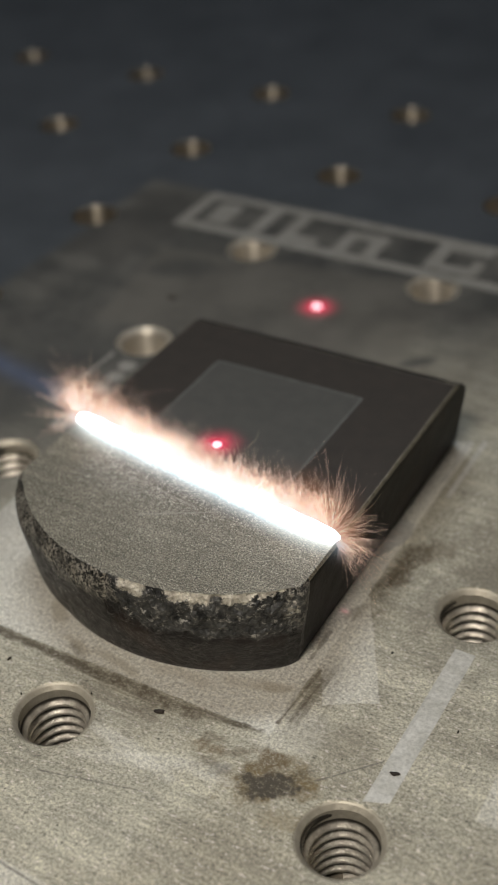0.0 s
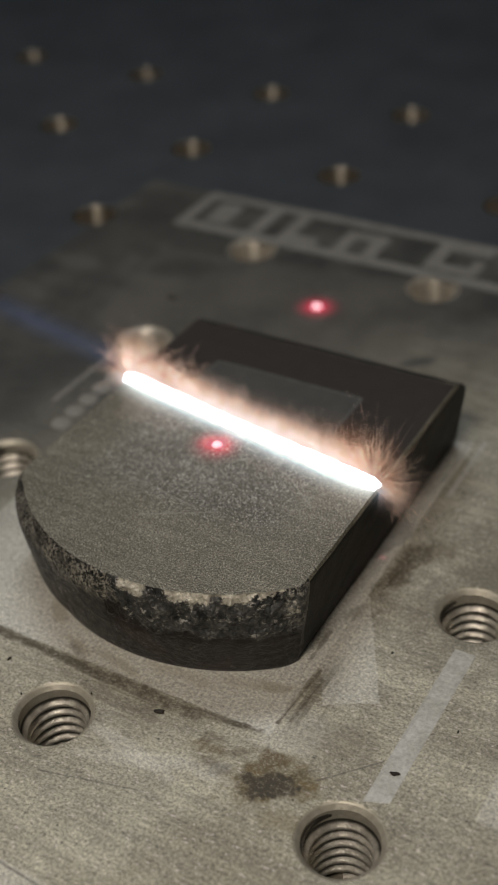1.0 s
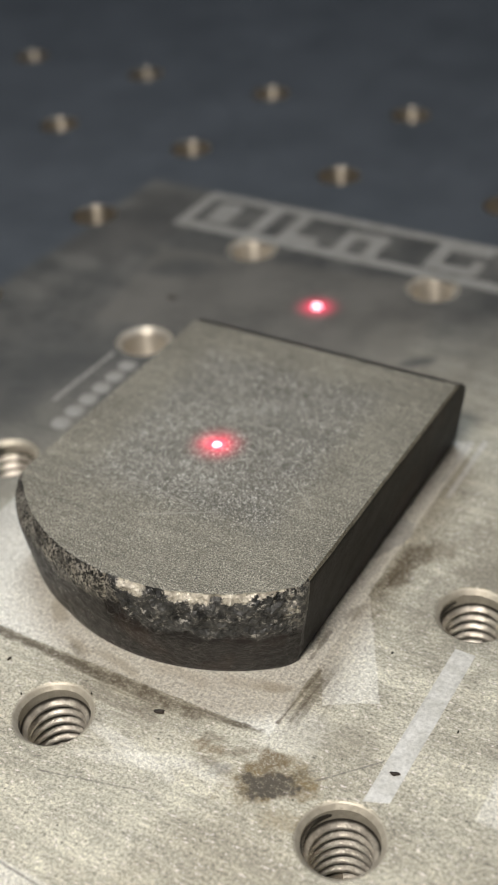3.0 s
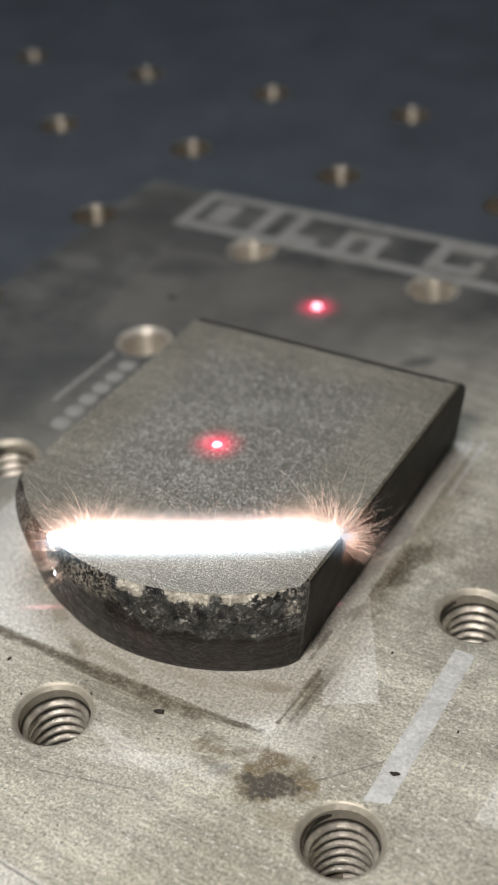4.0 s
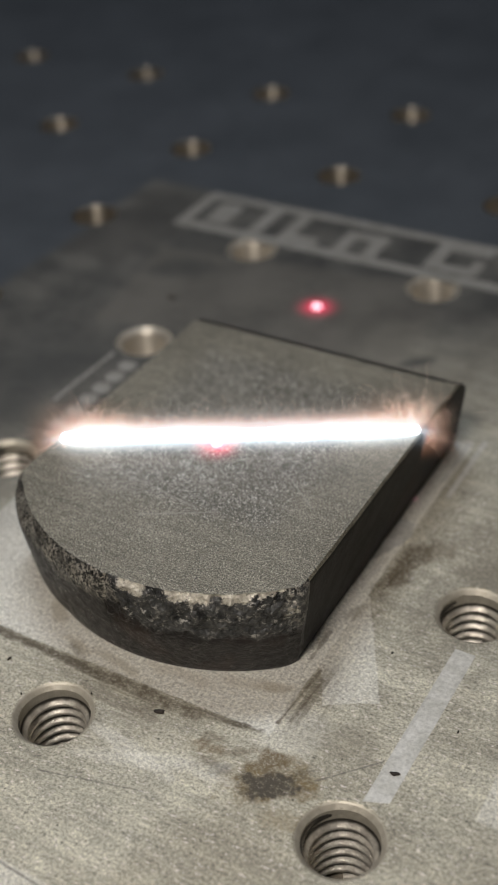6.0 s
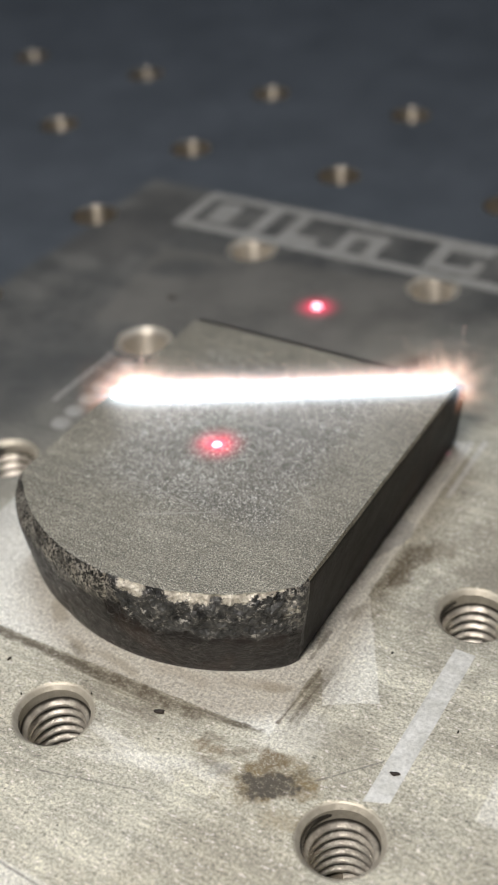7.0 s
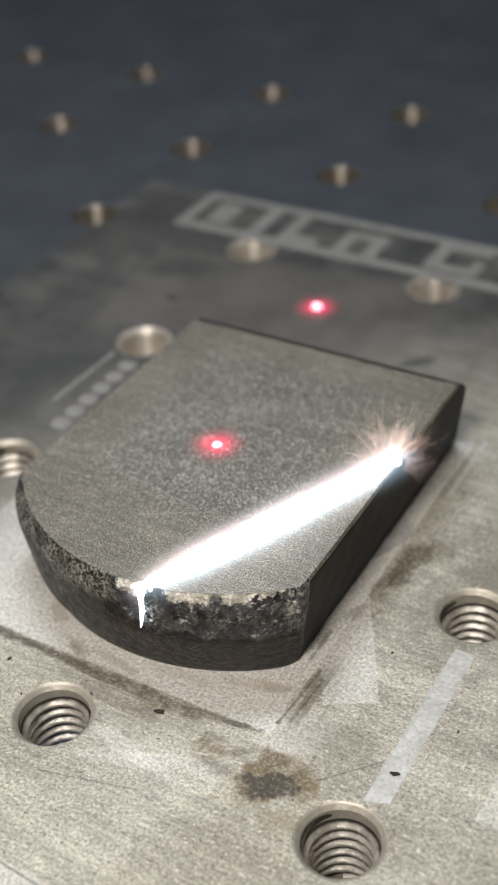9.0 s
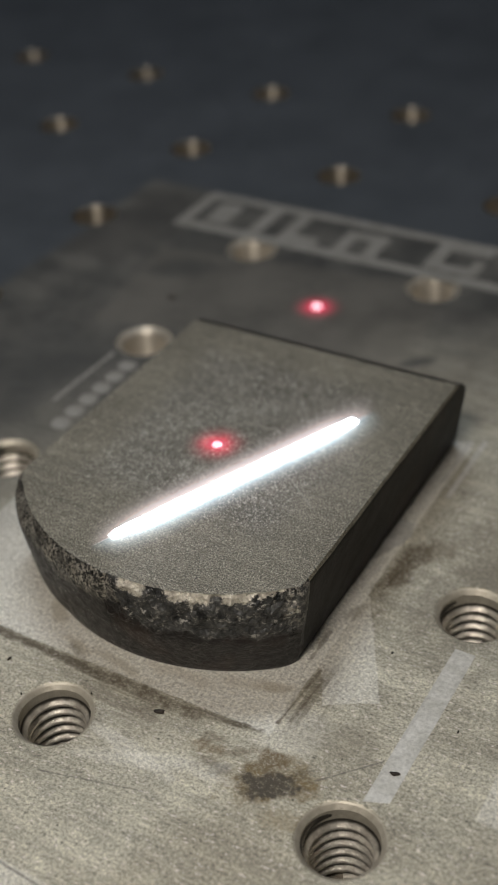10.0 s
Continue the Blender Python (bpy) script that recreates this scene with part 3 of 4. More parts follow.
    for n, (i, j) in enumerate(bmc):
        m = pose(i * PITCH * MM, j * PITCH * MM, 0, 0, 0, random.uniform(-60, 60) + 150)
        if n == 0:
            first.matrix_basis = m
        else:
            repeat(first, m)
    # holes further in: smooth bores, the wide ones countersunk
    def bore(prof, material, label):
        bm = bmesh.new()
        rings = [[bm.verts.new((r * math.cos(2 * math.pi * k / seg) * MM, r * math.sin(2 * math.pi * k / seg) * MM, z * MM)) for k in range(seg)] for r, z in prof]
        for a, b in zip(rings, rings[1:]):
            for k in range(seg):
                bm.faces.new((a[k], a[(k + 1) % seg], b[(k + 1) % seg], b[k])).normal_flip()
        return part("hole_bore", bm, material, plate, label, smooth=True)
    first = bore(((3.10, -0.03), (3.00, -0.08), (2.98, -0.20), (2.98, -9.0)), BORE, "smooth bare metal bore")
    worn = bore(((3.44, 0.006), (3.36, -0.03), (2.56, -0.46), (2.50, -0.60), (2.50, -9.0)), DULL_BORE, "dull worn metal bore")
    fresh = {first: True, worn: True}
    for i, j in ((i, j) for i in range(-3, 7) for j in range(-3, LAST_ROW + 1)):
        m = pose(i * PITCH * MM, j * PITCH * MM, 0, 0, 0, random.uniform(-180, 180))
        ob = worn if worn_hole(i, j) else first
        if fresh[ob]:
            ob.matrix_basis, fresh[ob] = m, False
        else:
            repeat(ob, m)
    return plate


make_plate_thing()


# ---- marks that earlier jobs have etched into the plate ----
def etched(name, pts, material, label, category="etched mark", top=0.012, group=""):
    bm = bmesh.new()
    slab(bm, pts, -0.01, top)
    return tagged(link(name, bm, material), label, category, group)


def band(p, q, w):
    """Outline of a straight band from p to q, w wide (mm)."""
    d = Vector((q[0] - p[0], q[1] - p[1])).normalized() * (w / 2)
    n = Vector((-d.y, d.x))
    return [(p[0] - n.x, p[1] - n.y), (q[0] - n.x, q[1] - n.y), (q[0] + n.x, q[1] + n.y), (p[0] + n.x, p[1] + n.y)]


etched("etched_strip", [(124.95, -121.4), (126.75, -120.7), (126.85, -104.4), (125.1, -104.4)], MARK, "pale straight laser-etched strip on the plate between two holes")
etched("etched_patch", [(114.4, -97.6), (115.9, -94.6), (116.3, -93.2), (115.9, -91.4), (114.4, -91.2)], MARK, "pale cleaned patch on the plate along the blank", top=0.014)
etched("etched_line", band((117.0, -86.5), (117.0, -76.6), 0.45), MARK, "thin pale etched line beside the blank")
etched("etched_line", band((115.7, -84.5), (115.7, -77.2), 0.5), MARK, "thin pale etched line beside the blank")
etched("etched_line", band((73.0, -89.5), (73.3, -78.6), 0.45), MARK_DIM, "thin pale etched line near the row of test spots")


bm = bmesh.new()
slab(bm, [(1.05 * math.cos(a * math.pi / 16), 1.05 * math.sin(a * math.pi / 16)) for a in range(32)], -0.01, 0.012)
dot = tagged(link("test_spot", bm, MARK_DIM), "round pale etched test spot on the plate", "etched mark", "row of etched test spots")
for k in range(6):
    m = pose(76.3 * MM, (-92.6 + 2.46 * k) * MM, 0)
    if k == 0:
        dot.matrix_basis = m
    else:
        copy_thing(dot, m)


def etched_sign():
    """Etched nameplate: a pale frame with plain pale shapes inside."""
    sign = tagged(new("etched_sign"), "pale etched rectangular frame with plain block shapes on the plate", "sign")
    x0, x1, y0, y1 = 61.3, 134.0, -47.8, -37.0
    for pts in (((x0, y0), (x1, y0), (x1, y0 + 1.9), (x0, y0 + 1.9)), ((x0, y1 - 1.6), (x1, y1 - 1.6), (x1, y1), (x0, y1)),
                ((x0, y0 + 1.9), (x0 + 1.7, y0 + 1.9), (x0 + 1.7, y1 - 1.6), (x0, y1 - 1.6)), ((x1 - 1.7, y0 + 1.9), (x1, y0 + 1.9), (x1, y1 - 1.6), (x1 - 1.7, y1 - 1.6))):
        bm = bmesh.new()
        slab(bm, pts, -0.01, 0.012)
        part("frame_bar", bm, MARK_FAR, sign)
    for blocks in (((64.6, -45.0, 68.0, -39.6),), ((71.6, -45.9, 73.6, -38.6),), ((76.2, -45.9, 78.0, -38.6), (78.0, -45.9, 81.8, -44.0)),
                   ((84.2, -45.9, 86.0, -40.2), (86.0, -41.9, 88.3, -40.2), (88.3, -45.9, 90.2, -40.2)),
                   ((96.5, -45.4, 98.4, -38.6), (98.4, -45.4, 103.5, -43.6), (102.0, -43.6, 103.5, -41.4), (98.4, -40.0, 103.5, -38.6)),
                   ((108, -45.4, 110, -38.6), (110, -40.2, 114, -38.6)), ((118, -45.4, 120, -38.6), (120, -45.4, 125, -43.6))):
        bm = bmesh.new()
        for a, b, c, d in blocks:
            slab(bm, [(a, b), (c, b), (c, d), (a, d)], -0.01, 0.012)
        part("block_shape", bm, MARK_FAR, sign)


etched_sign()

# ---- the steel blank ----
TOP = 8.8
LEFT, RIGHT, BACK = 86.5, 115.2, -81.0


def circle3(a, b, c):
    ax, ay, bx, by, cx, cy = *a, *b, *c
    d = 2 * (ax * (by - cy) + bx * (cy - ay) + cx * (ay - by))
    ux = ((ax * ax + ay * ay) * (by - cy) + (bx * bx + by * by) * (cy - ay) + (cx * cx + cy * cy) * (ay - by)) / d
    uy = ((ax * ax + ay * ay) * (cx - bx) + (bx * bx + by * by) * (ax - cx) + (cx * cx + cy * cy) * (bx - ax)) / d
    return ux, uy, math.hypot(ax - ux, ay - uy)


CX, CY, CR = circle3((87.1, -110.4), (101.6, -117.3), (115.1, -111.9))
A0, A1 = math.atan2(-110.2 - CY, 87.0 - CX), math.atan2(-111.9 - CY, 115.15 - CX)


def outline():
    """Top outline of the blank, counter-clockwise from the back left: (x, y, side)."""
    pts = []
    for k in range(16):
        pts.append((LEFT, BACK + (-109.0 - BACK) * k / 16, "left"))
    pts.append((LEFT, -109.0, "left"))
    pts.append((LEFT + 0.15, -109.8, "arc"))
    n = 340
    for k in range(n + 1):
        a = A0 + (A1 - A0) * k / n
        pts.append((CX + CR * math.cos(a), CY + CR * math.sin(a), "arc"))
    for k in range(1, 41):
        pts.append((RIGHT, -111.5 + (BACK + 111.5) * k / 40, "right"))
    for k in range(1, 24):
        pts.append((RIGHT + (LEFT - RIGHT) * k / 24, BACK, "back"))
    return pts


def edge_step(side, z):
    """How far each flank stands out from the top outline at height z (mm)."""
    def lerp(tab):
        for (z0, v0), (z1, v1) in zip(tab, tab[1:]):
            if z <= z1:
                return v0 + (v1 - v0) * (z - z0) / (z1 - z0)
        return tab[-1][1]
    return lerp({"arc": ((0, -0.5), (0.3, -0.42), (5, 0.3), (7.0, 0.5), (8.2, 0.32), (TOP, 0)),
                 "right": ((0, -0.9), (0.4, -0.75), (8.2, 0.2), (8.5, 0.18), (TOP, 0)),
                 "left": ((0, 0.5), (5.5, 0.7), (TOP, 0)),
                 "back": ((0, 2.6), (6.9, 2.7), (8.2, 1.35), (TOP, 0))}[side])


def make_blank():
    blank = tagged(new("steel_blank"), "dark steel blank with a curved front and a laser-textured top", "steel blank")
    bm = bmesh.new()
    pts = outline()
    n = len(pts)
    levels = [0, 0.3, 0.8, 1.4, 2.0, 2.6, 3.2] + [3.4 + 0.135 * k for k in range(40)] + [TOP]
    normals = []
    for k in range(n):
        a, b = Vector(pts[k - 1][:2]), Vector(pts[(k + 1) % n][:2])
        d = (b - a).normalized()
        normals.append(Vector((d.y, -d.x)))
    rows = []
    for z in levels:
        row = []
        for k, (x, y, side) in enumerate(pts):
            if side == "back":
                nx, ny = 0.0, 1.0
            elif side == "right":
                nx, ny = 1.0, 0.0
            elif side == "left":
                nx, ny = -1.0, 0.0
            else:
                nx, ny = normals[k]
            o = edge_step(side, z)
            if side == "arc" and z < TOP:
                o += 0.75 * max(0.0, min(1.0, (94.0 - x) / 7.0)) * min(1.0, (TOP - z) / 3.5)
            px, py, pz = x + nx * o, y + ny * o, z
            if side == "right" and y > BACK - 0.1:
                py += edge_step("back", z)
            if side == "left" and y > BACK - 0.1:
                py += edge_step("back", z)
            if side == "arc":
                broken = 1.0 if 100.5 < x < 114.9 else 0.0
                w = max(0.0, min(1.0, (z - (3.6 if broken else 5.2)) / 1.2)) * (1.0 if z < TOP else 0.35)
                v = Vector((px * 0.9, py * 0.9, z * 0.9))
                e = noise.noise(v * 0.8) * 0.24 + noise.noise(v * 2.1) * 0.26 + noise.noise(v * 4.6) * 0.14
                if x > 113.6:
                    q = (x - 113.6) / 1.6
                    o2 = 0.5 * q * q * (1 - z / TOP)
                    px, py = px - o2 * 0.75, py + o2 * 0.65
                e = e * w * (0.75 if broken else 0.35) - broken * w * 0.12
                px, py = px + nx * e, py + ny * e
            elif 0 < z < TOP:
                e = noise.noise(Vector((px * 0.5, py * 0.5, z * 0.5))) * 0.06
                px, py = px + nx * e, py + ny * e
            row.append(bm.verts.new((px * MM, py * MM, pz * MM)))
        rows.append(row)
    for i in range(len(levels) - 1):
        for k in range(n):
            j = (k + 1) % n
            f = bm.faces.new((rows[i][k], rows[i][j], rows[i + 1][j], rows[i + 1][k]))
            x, y, side = pts[k]
            z = (levels[i] + levels[i + 1]) / 2
            f.material_index = 1
            if side == "arc":
                f.material_index = 2
            elif side == "right" and z > 8.5:
                f.material_index = 0
    bm.faces.new(rows[-1])
    bm.faces.new(rows[0][::-1])
    bmesh.ops.recalc_face_normals(bm, faces=bm.faces[:])
    part("body", bm, [TEXTURED, FLANK, FRONT], blank)
    return blank


BLANK = make_blank()

# dark oxide skin in narrow strips, which go as the beam burns them off
PASS1 = -10.0


def clip(poly, nx, ny, off, keep_above):
    out = []
    for k in range(len(poly)):
        a, b = poly[k], poly[(k + 1) % len(poly)]
        da, db = a[0] * nx + a[1] * ny - off, b[0] * nx + b[1] * ny - off
        if not keep_above:
            da, db = -da, -db
        if da >= 0:
            out.append(a)
        if (da >= 0) != (db >= 0):
            s = da / (da - db)
            out.append((a[0] + (b[0] - a[0]) * s, a[1] + (b[1] - a[1]) * s))
    return out


def normal_of(angle):
    return -math.sin(radians(angle)), math.cos(radians(angle))


STRIPS = []
nx, ny = normal_of(PASS1)
STEP = 0.8
for k in range(32):
    lo = -84.5 + k * STEP
    poly = clip(clip([(LEFT + 0.1, -112), (RIGHT - 0.1, -112), (RIGHT - 0.1, BACK - 0.1), (LEFT + 0.1, BACK - 0.1)], nx, ny, lo, True), nx, ny, lo + STEP, False)
    if len(poly) > 2:
        bm = bmesh.new()
        slab(bm, poly, TOP - 0.03, TOP + 0.03)
        STRIPS.append((lo, part("oxide_strip", bm, OXIDE, BLANK, "dark brown-black oxide skin")))


# ---- small burnt chips lying on the plate ----
def chip(x, y, size, turn, seed):
    random.seed(seed)
    bm = bmesh.new()
    bmesh.ops.create_icosphere(bm, subdivisions=2, radius=1.0)
    for v in bm.verts:
        q = 1 + 0.5 * noise.noise(v.co * 1.7 + Vector((seed, 0, 0)))
        v.co = Vector((v.co.x * size * q, v.co.y * size * 0.35 * q + 0.25 * size * (v.co.x ** 2), max(-0.05, v.co.z * 0.20 * q))) * MM
    ob = tagged(link("burnt_chip", bm, CHIP, smooth=True), "tiny black burnt metal chip lying on the plate", "metal chip", "burnt chips on the plate")
    ob.matrix_basis = pose(x * MM, y * MM, 0.05 * MM, 0, 0, turn)


for n, row in enumerate(((107.4, -121.1, 0.50, 25), (126.0, -118.2, 0.40, 20), (93.2, -122.0, 0.22, 80), (101.5, -122.0, 0.10, 0), (120.8, -107.2, 0.10, 30),
                         (96.5, -124.6, 0.12, 120), (128.6, -112.4, 0.12, 70), (72.5, -65.2, 0.6, 10))):
    chip(*row, n)


# ---- red aiming dots of the laser ----
def aiming_dot(x, y, z, size, halo, tall):
    dot = tagged(new("aiming_dot"), "glowing red aiming laser dot with a soft red halo", "laser dot", "red aiming dots")
    dot.matrix_basis = pose(x * MM, y * MM, z * MM)
    bm = bmesh.new()
    bmesh.ops.create_uvsphere(bm, u_segments=20, v_segments=8, radius=size * MM)
    for v in bm.verts:
        v.co.z = max(0.0, v.co.z * tall)
    part("core", bm, RED_CORE, dot, "white-pink hot centre", True)
    bm = bmesh.new()
    bmesh.ops.create_circle(bm, cap_ends=True, segments=40, radius=1.0 * MM)
    h = part("halo", bm, RED_HALO, dot, "soft red glow")
    h.matrix_basis = Matrix.LocRotScale((0, 0, 0.06 * MM), None, (halo, halo, 1))


aiming_dot(99.9, -98.9, TOP + 0.03, 0.42, 3.5, 0.3)
aiming_dot(89.5, -59.9, 0.02, 0.62, 3.8, 0.9)

# ---- the glowing line that the beam burns along the steel ----
N, VEILS = 12, 6
SEG = 3.5


def core_mesh(seed, r0):
    """A short irregular rod of white-hot vapour lying on the steel, along x (mm)."""
    bm = bmesh.new()
    rings = []
    seg = 14
    for i in range(9):
        u = i / 8 * 2 - 1
        x = u * SEG / 2
        r = r0 * (1 + 0.05 * noise.noise(Vector((x * 0.8, seed * 3.7, 0)))) * (0.90 if abs(u) == 1 else 1) * ((0.78, 0.94, 1.0)[min(2, i if seed == 0 else 8 - i if seed == N - 1 else 2)])
        rings.append([bm.verts.new((x * MM, r * 0.8 * math.cos(2 * math.pi * k / seg) * MM, (r * math.sin(2 * math.pi * k / seg)) * MM)) for k in range(seg)])
    for a, b in zip(rings, rings[1:]):
        for k in range(seg):
            bm.faces.new((a[k], a[(k + 1) % seg], b[(k + 1) % seg], b[k]))
    bm.faces.new(rings[0][::-1])
    bm.faces.new(rings[-1])
    bmesh.ops.recalc_face_normals(bm, faces=bm.faces[:])
    return bm


def plume_mesh():
    """A thin glowing veil standing along the line."""
    bm = bmesh.new()
    for y in (0.4,):
        v = [bm.verts.new((x * 5.7 * MM, (y + z * 0.25) * MM, z * MM)) for x, z in ((-1, -2.3), (1, -2.3), (1, 5.3), (-1, 5.3))]
        bm.faces.new(v)
    return bm


def halo_mesh():
    """White glare painted close round the line: one sheet standing on it, one lying on the steel."""
    bm = bmesh.new()
    for n, quad in enumerate((((-5.7, 0, -4.3), (5.7, 0, -4.3), (5.7, 0, 4.3), (-5.7, 0, 4.3)), ((-5.7, -4.3, 0.08), (5.7, -4.3, 0.08), (5.7, 0.0, 0.08), (-5.7, 0.0, 0.08)))):
        bm.faces.new([bm.verts.new((x * MM, y * MM, z * MM)) for x, y, z in quad]).material_index = n
    return bm


def spark_mesh(seed, count, fan):
    """A tuft of hair-thin curved sparks."""
    random.seed(seed)
    bm = bmesh.new()
    for s in range(count):
        long = 1.7 if random.random() < 0.12 else 1.0
        if fan:
            # a burst that flies off all round the end of the line
            a = radians(random.uniform(-35, 165))
            d = Vector((fan * math.cos(a), random.uniform(-0.25, 0.75), math.sin(a))).normalized()
            p = Vector((fan * SEG * 0.3, 0.2, 0.3)) + d * random.uniform(0.8, 3.0)
            length = random.uniform(0.8, 3.2) * long
        else:
            p = Vector((random.uniform(-SEG / 2, SEG / 2), random.uniform(0, 1.6), random.uniform(0.3, 2.3)))
            d = Vector((random.gauss(0, 0.7), random.uniform(-0.2, 1.2), random.uniform(0.3, 1.2))).normalized()
            length = random.uniform(0.5, 2.3) * long
        bend = Vector((random.gauss(0, 0.45), random.gauss(0, 0.4), random.gauss(-0.25, 0.3)))
        w = random.uniform(0.0025, 0.0065) * (1.4 - 0.5 * seed / (N - 1))
        old = None
        for i in range(5):
            u = i / 4
            c = p + d * (length * u) + bend * (u * u * length * 0.6)
            ww = w * (1 - 0.85 * u)
            ring = [bm.verts.new((c + Vector((math.cos(a), math.sin(a), 0)) * ww) * MM) for a in (0.3, 2.4, 4.5)]
            if old:
                for k in range(3):
                    bm.faces.new((old[k], old[(k + 1) % 3], ring[(k + 1) % 3], ring[k]))
            old = ring
    return bm


def make_streak():
    streak = tagged(new("laser_streak"), "blinding white-hot laser line with orange sparks on the steel", "laser line")
    cores = [part("core_segment", core_mesh(k, 0.86), CORE, streak, "white-hot glowing vapour", True) for k in range(N)]
    first = part("plume", plume_mesh(), PLUME, streak, "faint orange glow")
    plumes = [first] + [repeat(first) for k in range(VEILS - 1)]
    first = part("haze", halo_mesh(), [HALO, HALO_LOW], streak, "white glare")
    glare_sheets = [first] + [repeat(first) for k in range(VEILS - 1)]
    tufts = []
    for k in range(N):
        t = part("spark_tuft", spark_mesh(k, 260 if 0 < k < N - 1 else 560, -1.0 if k == 0 else 1.0 if k == N - 1 else 0.0), SPARK, streak, "hair-thin orange sparks")
        t["kind"] = "stuff"
        tufts.append(t)
    return streak, cores, plumes, glare_sheets, tufts


STREAK, CORES, PLUMES, GLARE_SHEETS, TUFTS = make_streak()

# blue-lit smoke trailing off past the end of the line
bm = bmesh.new()
for y0 in (0.0, 0.7):
    bm.faces.new([bm.verts.new((x * MM, (y0 - 0.03 * x) * MM, z * MM)) for x, z in ((0.5, -2.6), (-46, -2.6), (-46, 2.6), (0.5, 2.6))])
SMOKE = part("smoke_wisp", bm, WISP, STREAK, "thin blue-lit smoke")

# burning drip where the line runs over the curved front edge
bm = bmesh.new()
rings = []
for z, r in ((0.2, 0.42), (-0.1, 0.44), (-0.5, 0.36), (-1.1, 0.25), (-2.2, 0.17), (-3.3, 0.11), (-4.0, 0.03)):
    rings.append([bm.verts.new((-0.10 * z * z * 0.25 * MM + r * math.cos(a * math.pi / 5) * MM, r * math.sin(a * math.pi / 5) * MM, z * MM)) for a in range(10)])
for a, b in zip(rings, rings[1:]):
    for k in range(10):
        bm.faces.new((a[k], b[k], b[(k + 1) % 10], a[(k + 1) % 10]))
DRIP = part("drip", bm, CORE, STREAK, "white-hot trickle over the edge", True)


# light of the beam that misses the steel and falls on the plate
bm = bmesh.new()
bmesh.ops.create_circle(bm, cap_ends=True, segments=28, radius=1.0 * MM)
STRAY_SPOT = part("stray_spot", bm, STRAY, STREAK, "faint pink stray light on the plate")
STRAY_SPOT.scale = (0.75, 0.5, 1)
STRAY_STREAK = repeat(STRAY_SPOT)
STRAY_STREAK.scale = (3.4, 0.55, 1)

# ---- what moves ----
ANGLE = {1: PASS1, 2: 28.1, 3: 65.6}
# seconds, pass, distance of the line across its direction (mm)
SWEEP = [(0.0, 1, -84.25), (0.5, 1, -80.5), (1.0, 1, -76.75), (1.5, 1, -73.0), (2.0, 1, -69.1), (2.5, 1, -65.4), (2.7, 1, -63.9), (2.9, 1, -61.6), (2.96, 1, -60.4),
         (3.14, 2, -153.4), (3.25, 2, -152.2), (3.5, 2, -150.3), (4.0, 2, -146.9), (4.5, 2, -143.4), (5.0, 2, -139.9), (5.5, 2, -136.3), (7.0, 2, -125.8),
         (7.5, 2, -121.9), (8.0, 2, -116.1), (8.15, 2, -113.0),
         (8.38, 3, -150.3), (8.5, 3, -148.4), (9.0, 3, -143.4), (9.5, 3, -139.6), (10.0, 3, -136.8)]
# moments at which only a stretch of the line is lit
PARTLY = {0.3: (0.28, 1), 0.4: (0, 0.86), 0.6: (0.28, 1), 0.9: (0, 0.79), 2.1: (0.14, 1), 2.4: (0, 0.69), 4.1: (0, 0.84),
          9.1: (0.28, 1), 9.2: (0, 0.7), 9.3: (0, 0.74), 9.5: (0.39, 1), 9.9: (0, 0.58), 10.0: (0.085, 0.755)}
# how far the glare spills past the steel's edge at the start and end of the line (mm)
SPILL = {1: (0.2, 0.0), 2: (-0.3, -0.2), 3: (-0.2, -0.6)}
# how high the vapour stands (mm) at the start, the middle and the end of the line
GLARE = [(0.0, -0.1, -0.35, -0.05), (0.5, -0.1, -0.4, -0.05), (1.0, -0.2, -0.35, -0.1), (1.5, -0.3, -0.25, -0.1), (2.0, -0.4, -0.05, 0.1), (2.7, -0.6, -0.1, 0.0), (3.2, 0.1, 0.2, 0.1), (4.0, -0.1, 0.1, -0.3),
         (4.5, -0.5, -0.25, -0.1), (5.0, -0.3, -0.4, -0.2), (5.5, -0.3, -0.5, -0.25), (7.0, -0.2, -0.25, -0.6), (7.5, 0.0, 0.05, -0.45), (8.0, 0.2, 0.3, 0.15), (8.2, 0.2, 0.3, 0.15), (8.38, -0.45, -0.35, -0.45), (8.5, 0.3, 0.4, 0.0),
         (9.0, -0.3, 0.2, -0.3), (9.5, -0.42, -0.38, -0.42), (10.0, -0.42, -0.42, -0.45)]


def glare(t, u):
    """Height of the vapour at the share u along the line."""
    for a, b in zip(GLARE, GLARE[1:]):
        if a[0] <= t <= b[0]:
            lo, mid, hi = (p + (q - p) * (t - a[0]) / (b[0] - a[0]) for p, q in zip(a[1:], b[1:]))
            return lo + (mid - lo) * 2 * u if u < 0.5 else mid + (hi - mid) * (2 * u - 1)
    return 0.0


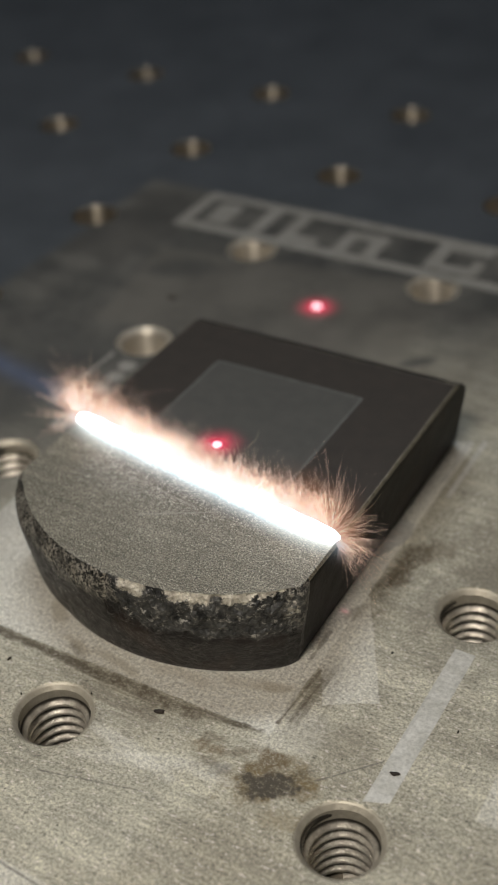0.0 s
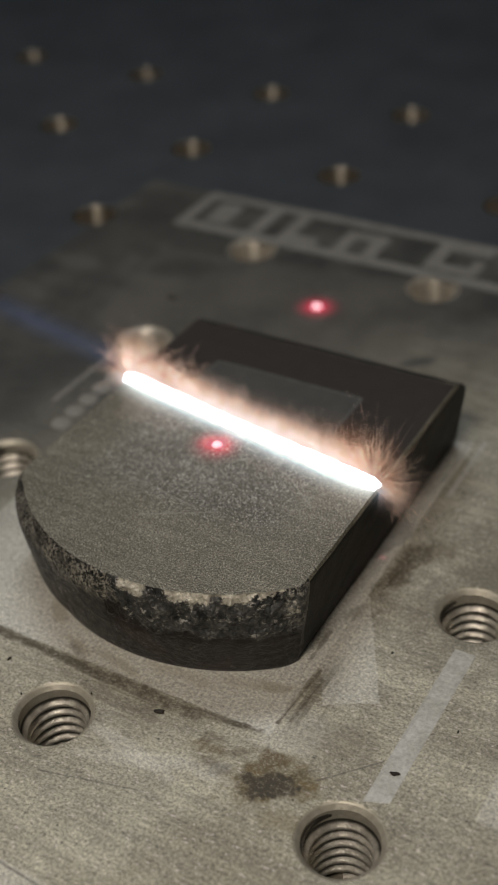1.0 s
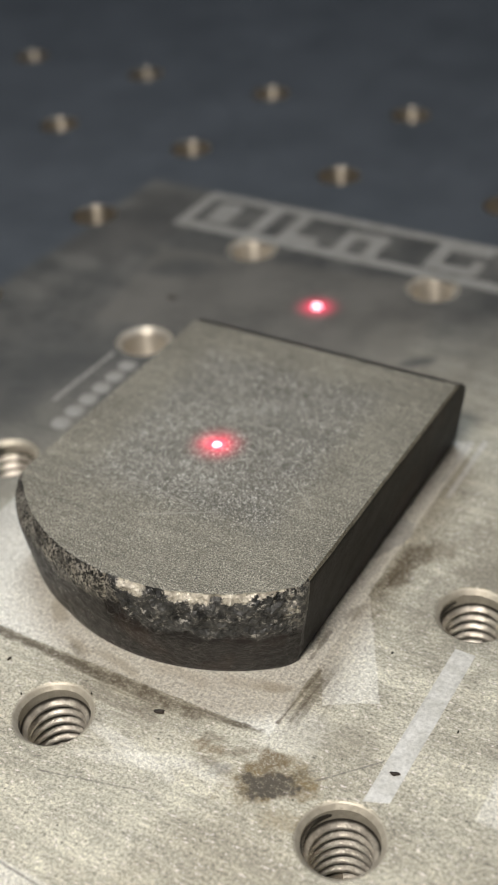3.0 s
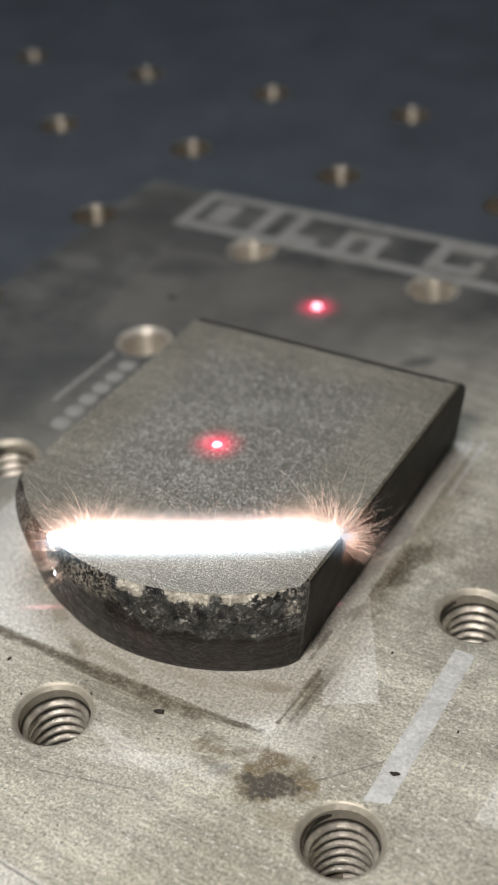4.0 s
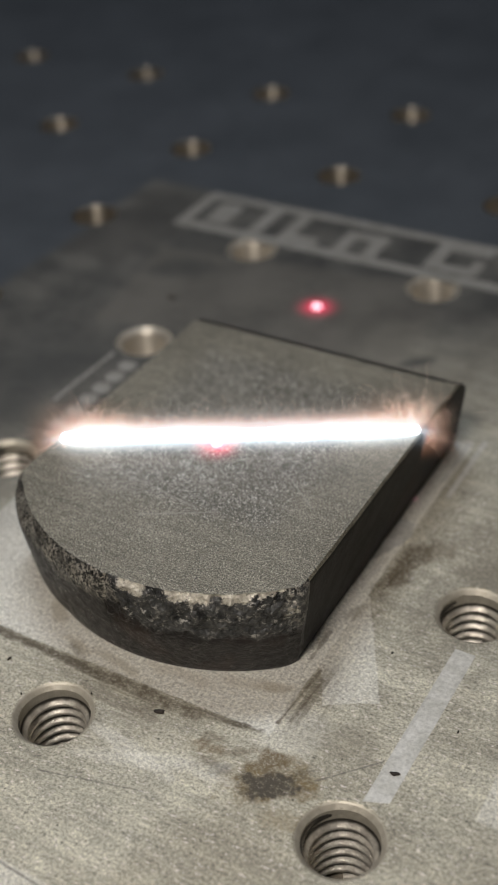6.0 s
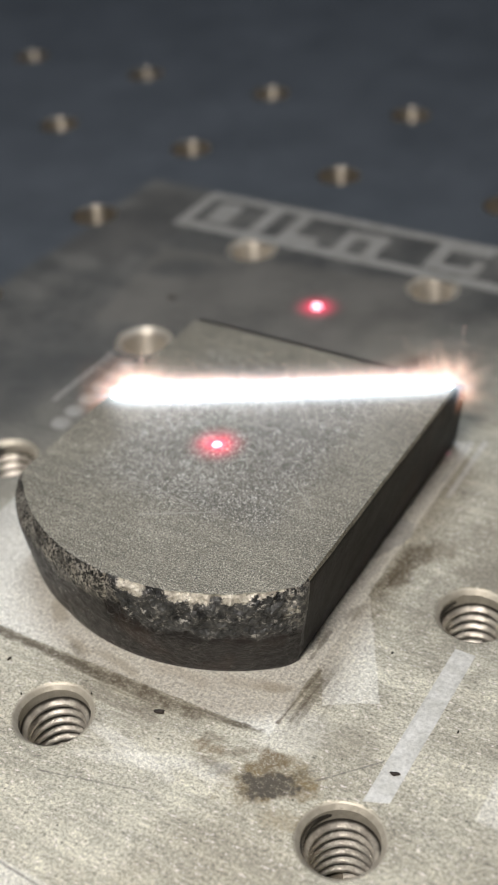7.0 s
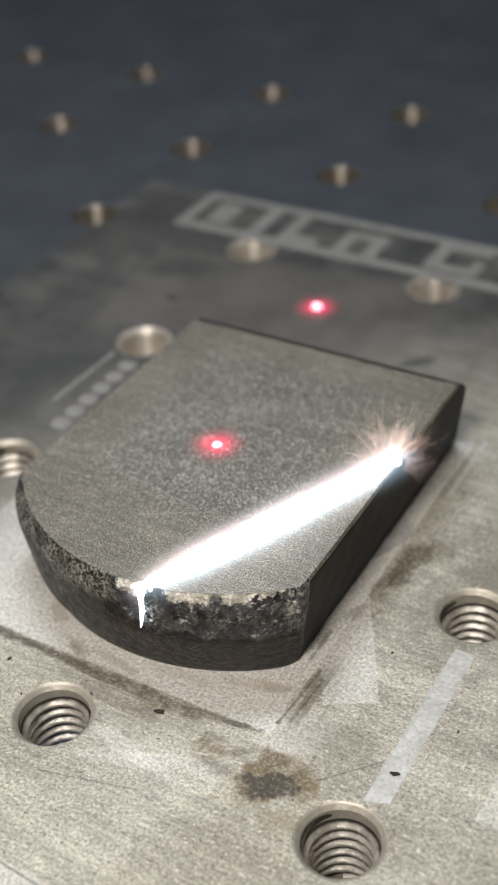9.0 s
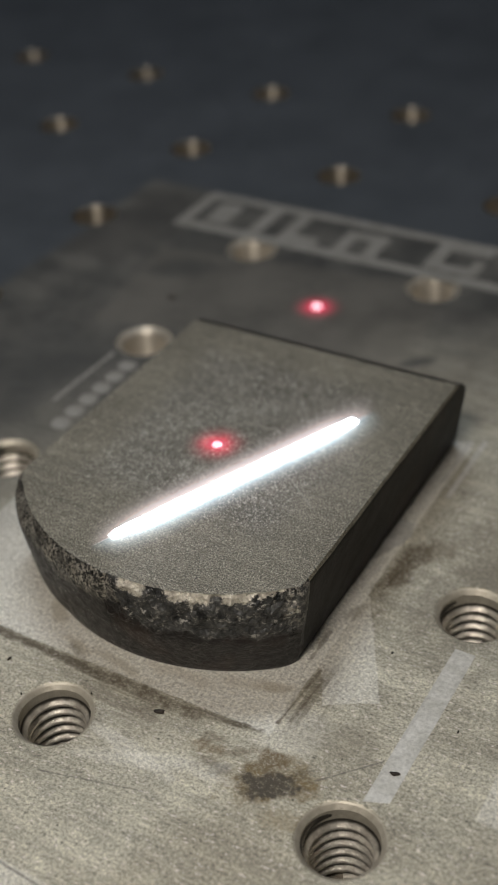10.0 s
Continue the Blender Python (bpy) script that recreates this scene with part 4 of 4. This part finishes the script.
def line_at(t):
    """The pass, the two ends of the line on the blank's top (mm), or None while the beam is off."""
    for (t0, p0, o0), (t1, p1, o1) in zip(SWEEP, SWEEP[1:]):
        if t0 <= t <= t1 and p0 == p1:
            off = o0 + (o1 - o0) * (t - t0) / (t1 - t0)
            dx, dy = math.cos(radians(ANGLE[p0])), math.sin(radians(ANGLE[p0]))
            mx, my = normal_of(ANGLE[p0])
            pts = [q[:2] for q in outline()]
            cut = []
            for k in range(len(pts)):
                a, b = pts[k], pts[(k + 1) % len(pts)]
                da, db = a[0] * mx + a[1] * my - off, b[0] * mx + b[1] * my - off
                if (da >= 0) != (db >= 0):
                    s = da / (da - db)
                    cut.append(((a[0] + (b[0] - a[0]) * s) * dx + (a[1] + (b[1] - a[1]) * s) * dy))
            if len(cut) >= 2:
                u0, u1 = min(cut) - SPILL[p0][0], max(cut) + SPILL[p0][1]
                f0, f1 = PARTLY.get(round(t, 1), (0, 1))
                u0, u1 = u0 + (u1 - u0) * f0, u0 + (u1 - u0) * f1
                return p0, [(mx * off + dx * u, my * off + dy * u) for u in (u0, u1)]
    return None


def motions():
    random.seed(11)
    times = [k / 10 for k in range(101)]
    rows, core_rows, plume_rows, glare_rows, tuft_rows = [], [[] for _ in CORES], [[] for _ in CORES], [[] for _ in CORES], [[] for _ in CORES]
    drip_rows, smoke_rows, spot_rows, left_rows = [], [], [], []
    last = (1, [(100, -100), (104, -100)])
    for t in times:
        now = line_at(t)
        lit = now is not None
        p, (a, b) = now or line_at(t + 0.1) or last
        last = (p, (a, b))
        cx, cy, length = (a[0] + b[0]) / 2, (a[1] + b[1]) / 2, math.hypot(b[0] - a[0], b[1] - a[1])
        rows.append((t, pose(cx * MM, cy * MM, (TOP if lit else TOP - 16) * MM, 0, 0, ANGLE[p])))
        span = max(0.0, length - SEG)
        low = {1: 0.0, 2: -1.5, 3: -16.0}[p]
        f0, f1 = PARTLY.get(round(t, 1), (0, 1))
        for k in range(N):
            x = (k / (N - 1) - 0.5) * span
            core_rows[k].append((t, pose(x * MM, 0, (glare(t, k / (N - 1)) + 0.05 * random.uniform(-1, 1)) * MM)))
            tuft = low - 0.7 * math.sin(math.pi * k / (N - 1))
            if p > 1 and (k == 0 and f0 == 0 and p == 2 or k == N - 1 and f1 == 1):
                tuft = -1.9 if k == 0 else -1.2
            tuft_rows[k].append((t, pose((x + (1.8 if p == 2 and k == 0 else 0.0)) * MM, 0, (tuft + random.uniform(-0.3, 0.2)) * MM, 0, 0, random.uniform(-22, 22))))
        for k in range(VEILS):
            u = k / (VEILS - 1)
            x = (u - 0.5) * max(0.0, length - 6.5)
            plume_rows[k].append((t, pose(((u - 0.5) * max(0.0, length - 3.6) - (0.8 if p == 1 else 0.3)) * MM, 0.03 * k * MM, (low - 1.9 * math.sin(math.pi * u) ** 0.7) * MM)))
            glare_rows[k].append((t, pose((x - (1.2 if p == 3 and length < 14 else 0.0)) * MM, -0.03 * k * MM, 0.03 * k * MM)))
        trickle = lit and (3.1 <= t <= 4.6 or 8.4 <= t <= 9.9) and PARTLY.get(round(t, 1), (0, 1))[0] == 0
        drip_rows.append((t, pose((-length / 2 - (0.55 if p == 3 else 0.35)) * MM if trickle else 0, 0, (0 if p == 3 else 0.3 * MM) if trickle else -3 * MM)))
        whole = lit and f1 == 1
        spot_rows.append((t, pose((length / 2 - 0.2) * MM, 1.3 * MM, (-TOP + 0.04 if whole else -30) * MM)))
        left = lit and p == 2 and t <= 5.3
        left_rows.append((t, pose((-length / 2 - 2.6) * MM, 1.5 * MM, (-TOP + 0.05 if left else -30) * MM)))
        smoke_rows.append((t, pose(-length / 2 * MM, 0, (1.2 if p == 1 and lit else -14) * MM)))
    # the line goes out and comes back at once, not in a glide
    held = []
    for (t, m), (t1, m1) in zip(rows, rows[1:]):
        held.append((t, m))
        if abs(m.translation.z - m1.translation.z) > 5 * MM:
            held += [(t + 1 / 30, m), (t + 2 / 30, m1)]
    walk(STREAK, held + rows[-1:])
    walk(SMOKE, smoke_rows)
    walk(STRAY_SPOT, spot_rows)
    walk(STRAY_STREAK, left_rows)
    for k in range(N):
        walk(CORES[k], core_rows[k])
        walk(TUFTS[k], tuft_rows[k])
    for k in range(VEILS):
        walk(PLUMES[k], plume_rows[k])
        walk(GLARE_SHEETS[k], glare_rows[k])
    walk(DRIP, drip_rows)
    # each oxide strip drops away as the line reaches it
    for lo, ob in STRIPS:
        mid = lo + STEP / 2
        for (t0, p0, o0), (t1, p1, o1) in zip(SWEEP, SWEEP[1:]):
            if p0 == p1 == 1 and o0 <= mid <= o1:
                t = t0 + (t1 - t0) * (mid - o0) / (o1 - o0)
                break
        else:
            t = 0.05 if mid < -80 else 2.97
        t = max(0.07, t)
        walk(ob, [(0, pose(0, 0, 0)), (t - 0.04, pose(0, 0, 0)), (t + 0.04, pose(0, 0, -0.4 * MM)), (10, pose(0, 0, -0.4 * MM))])


motions()
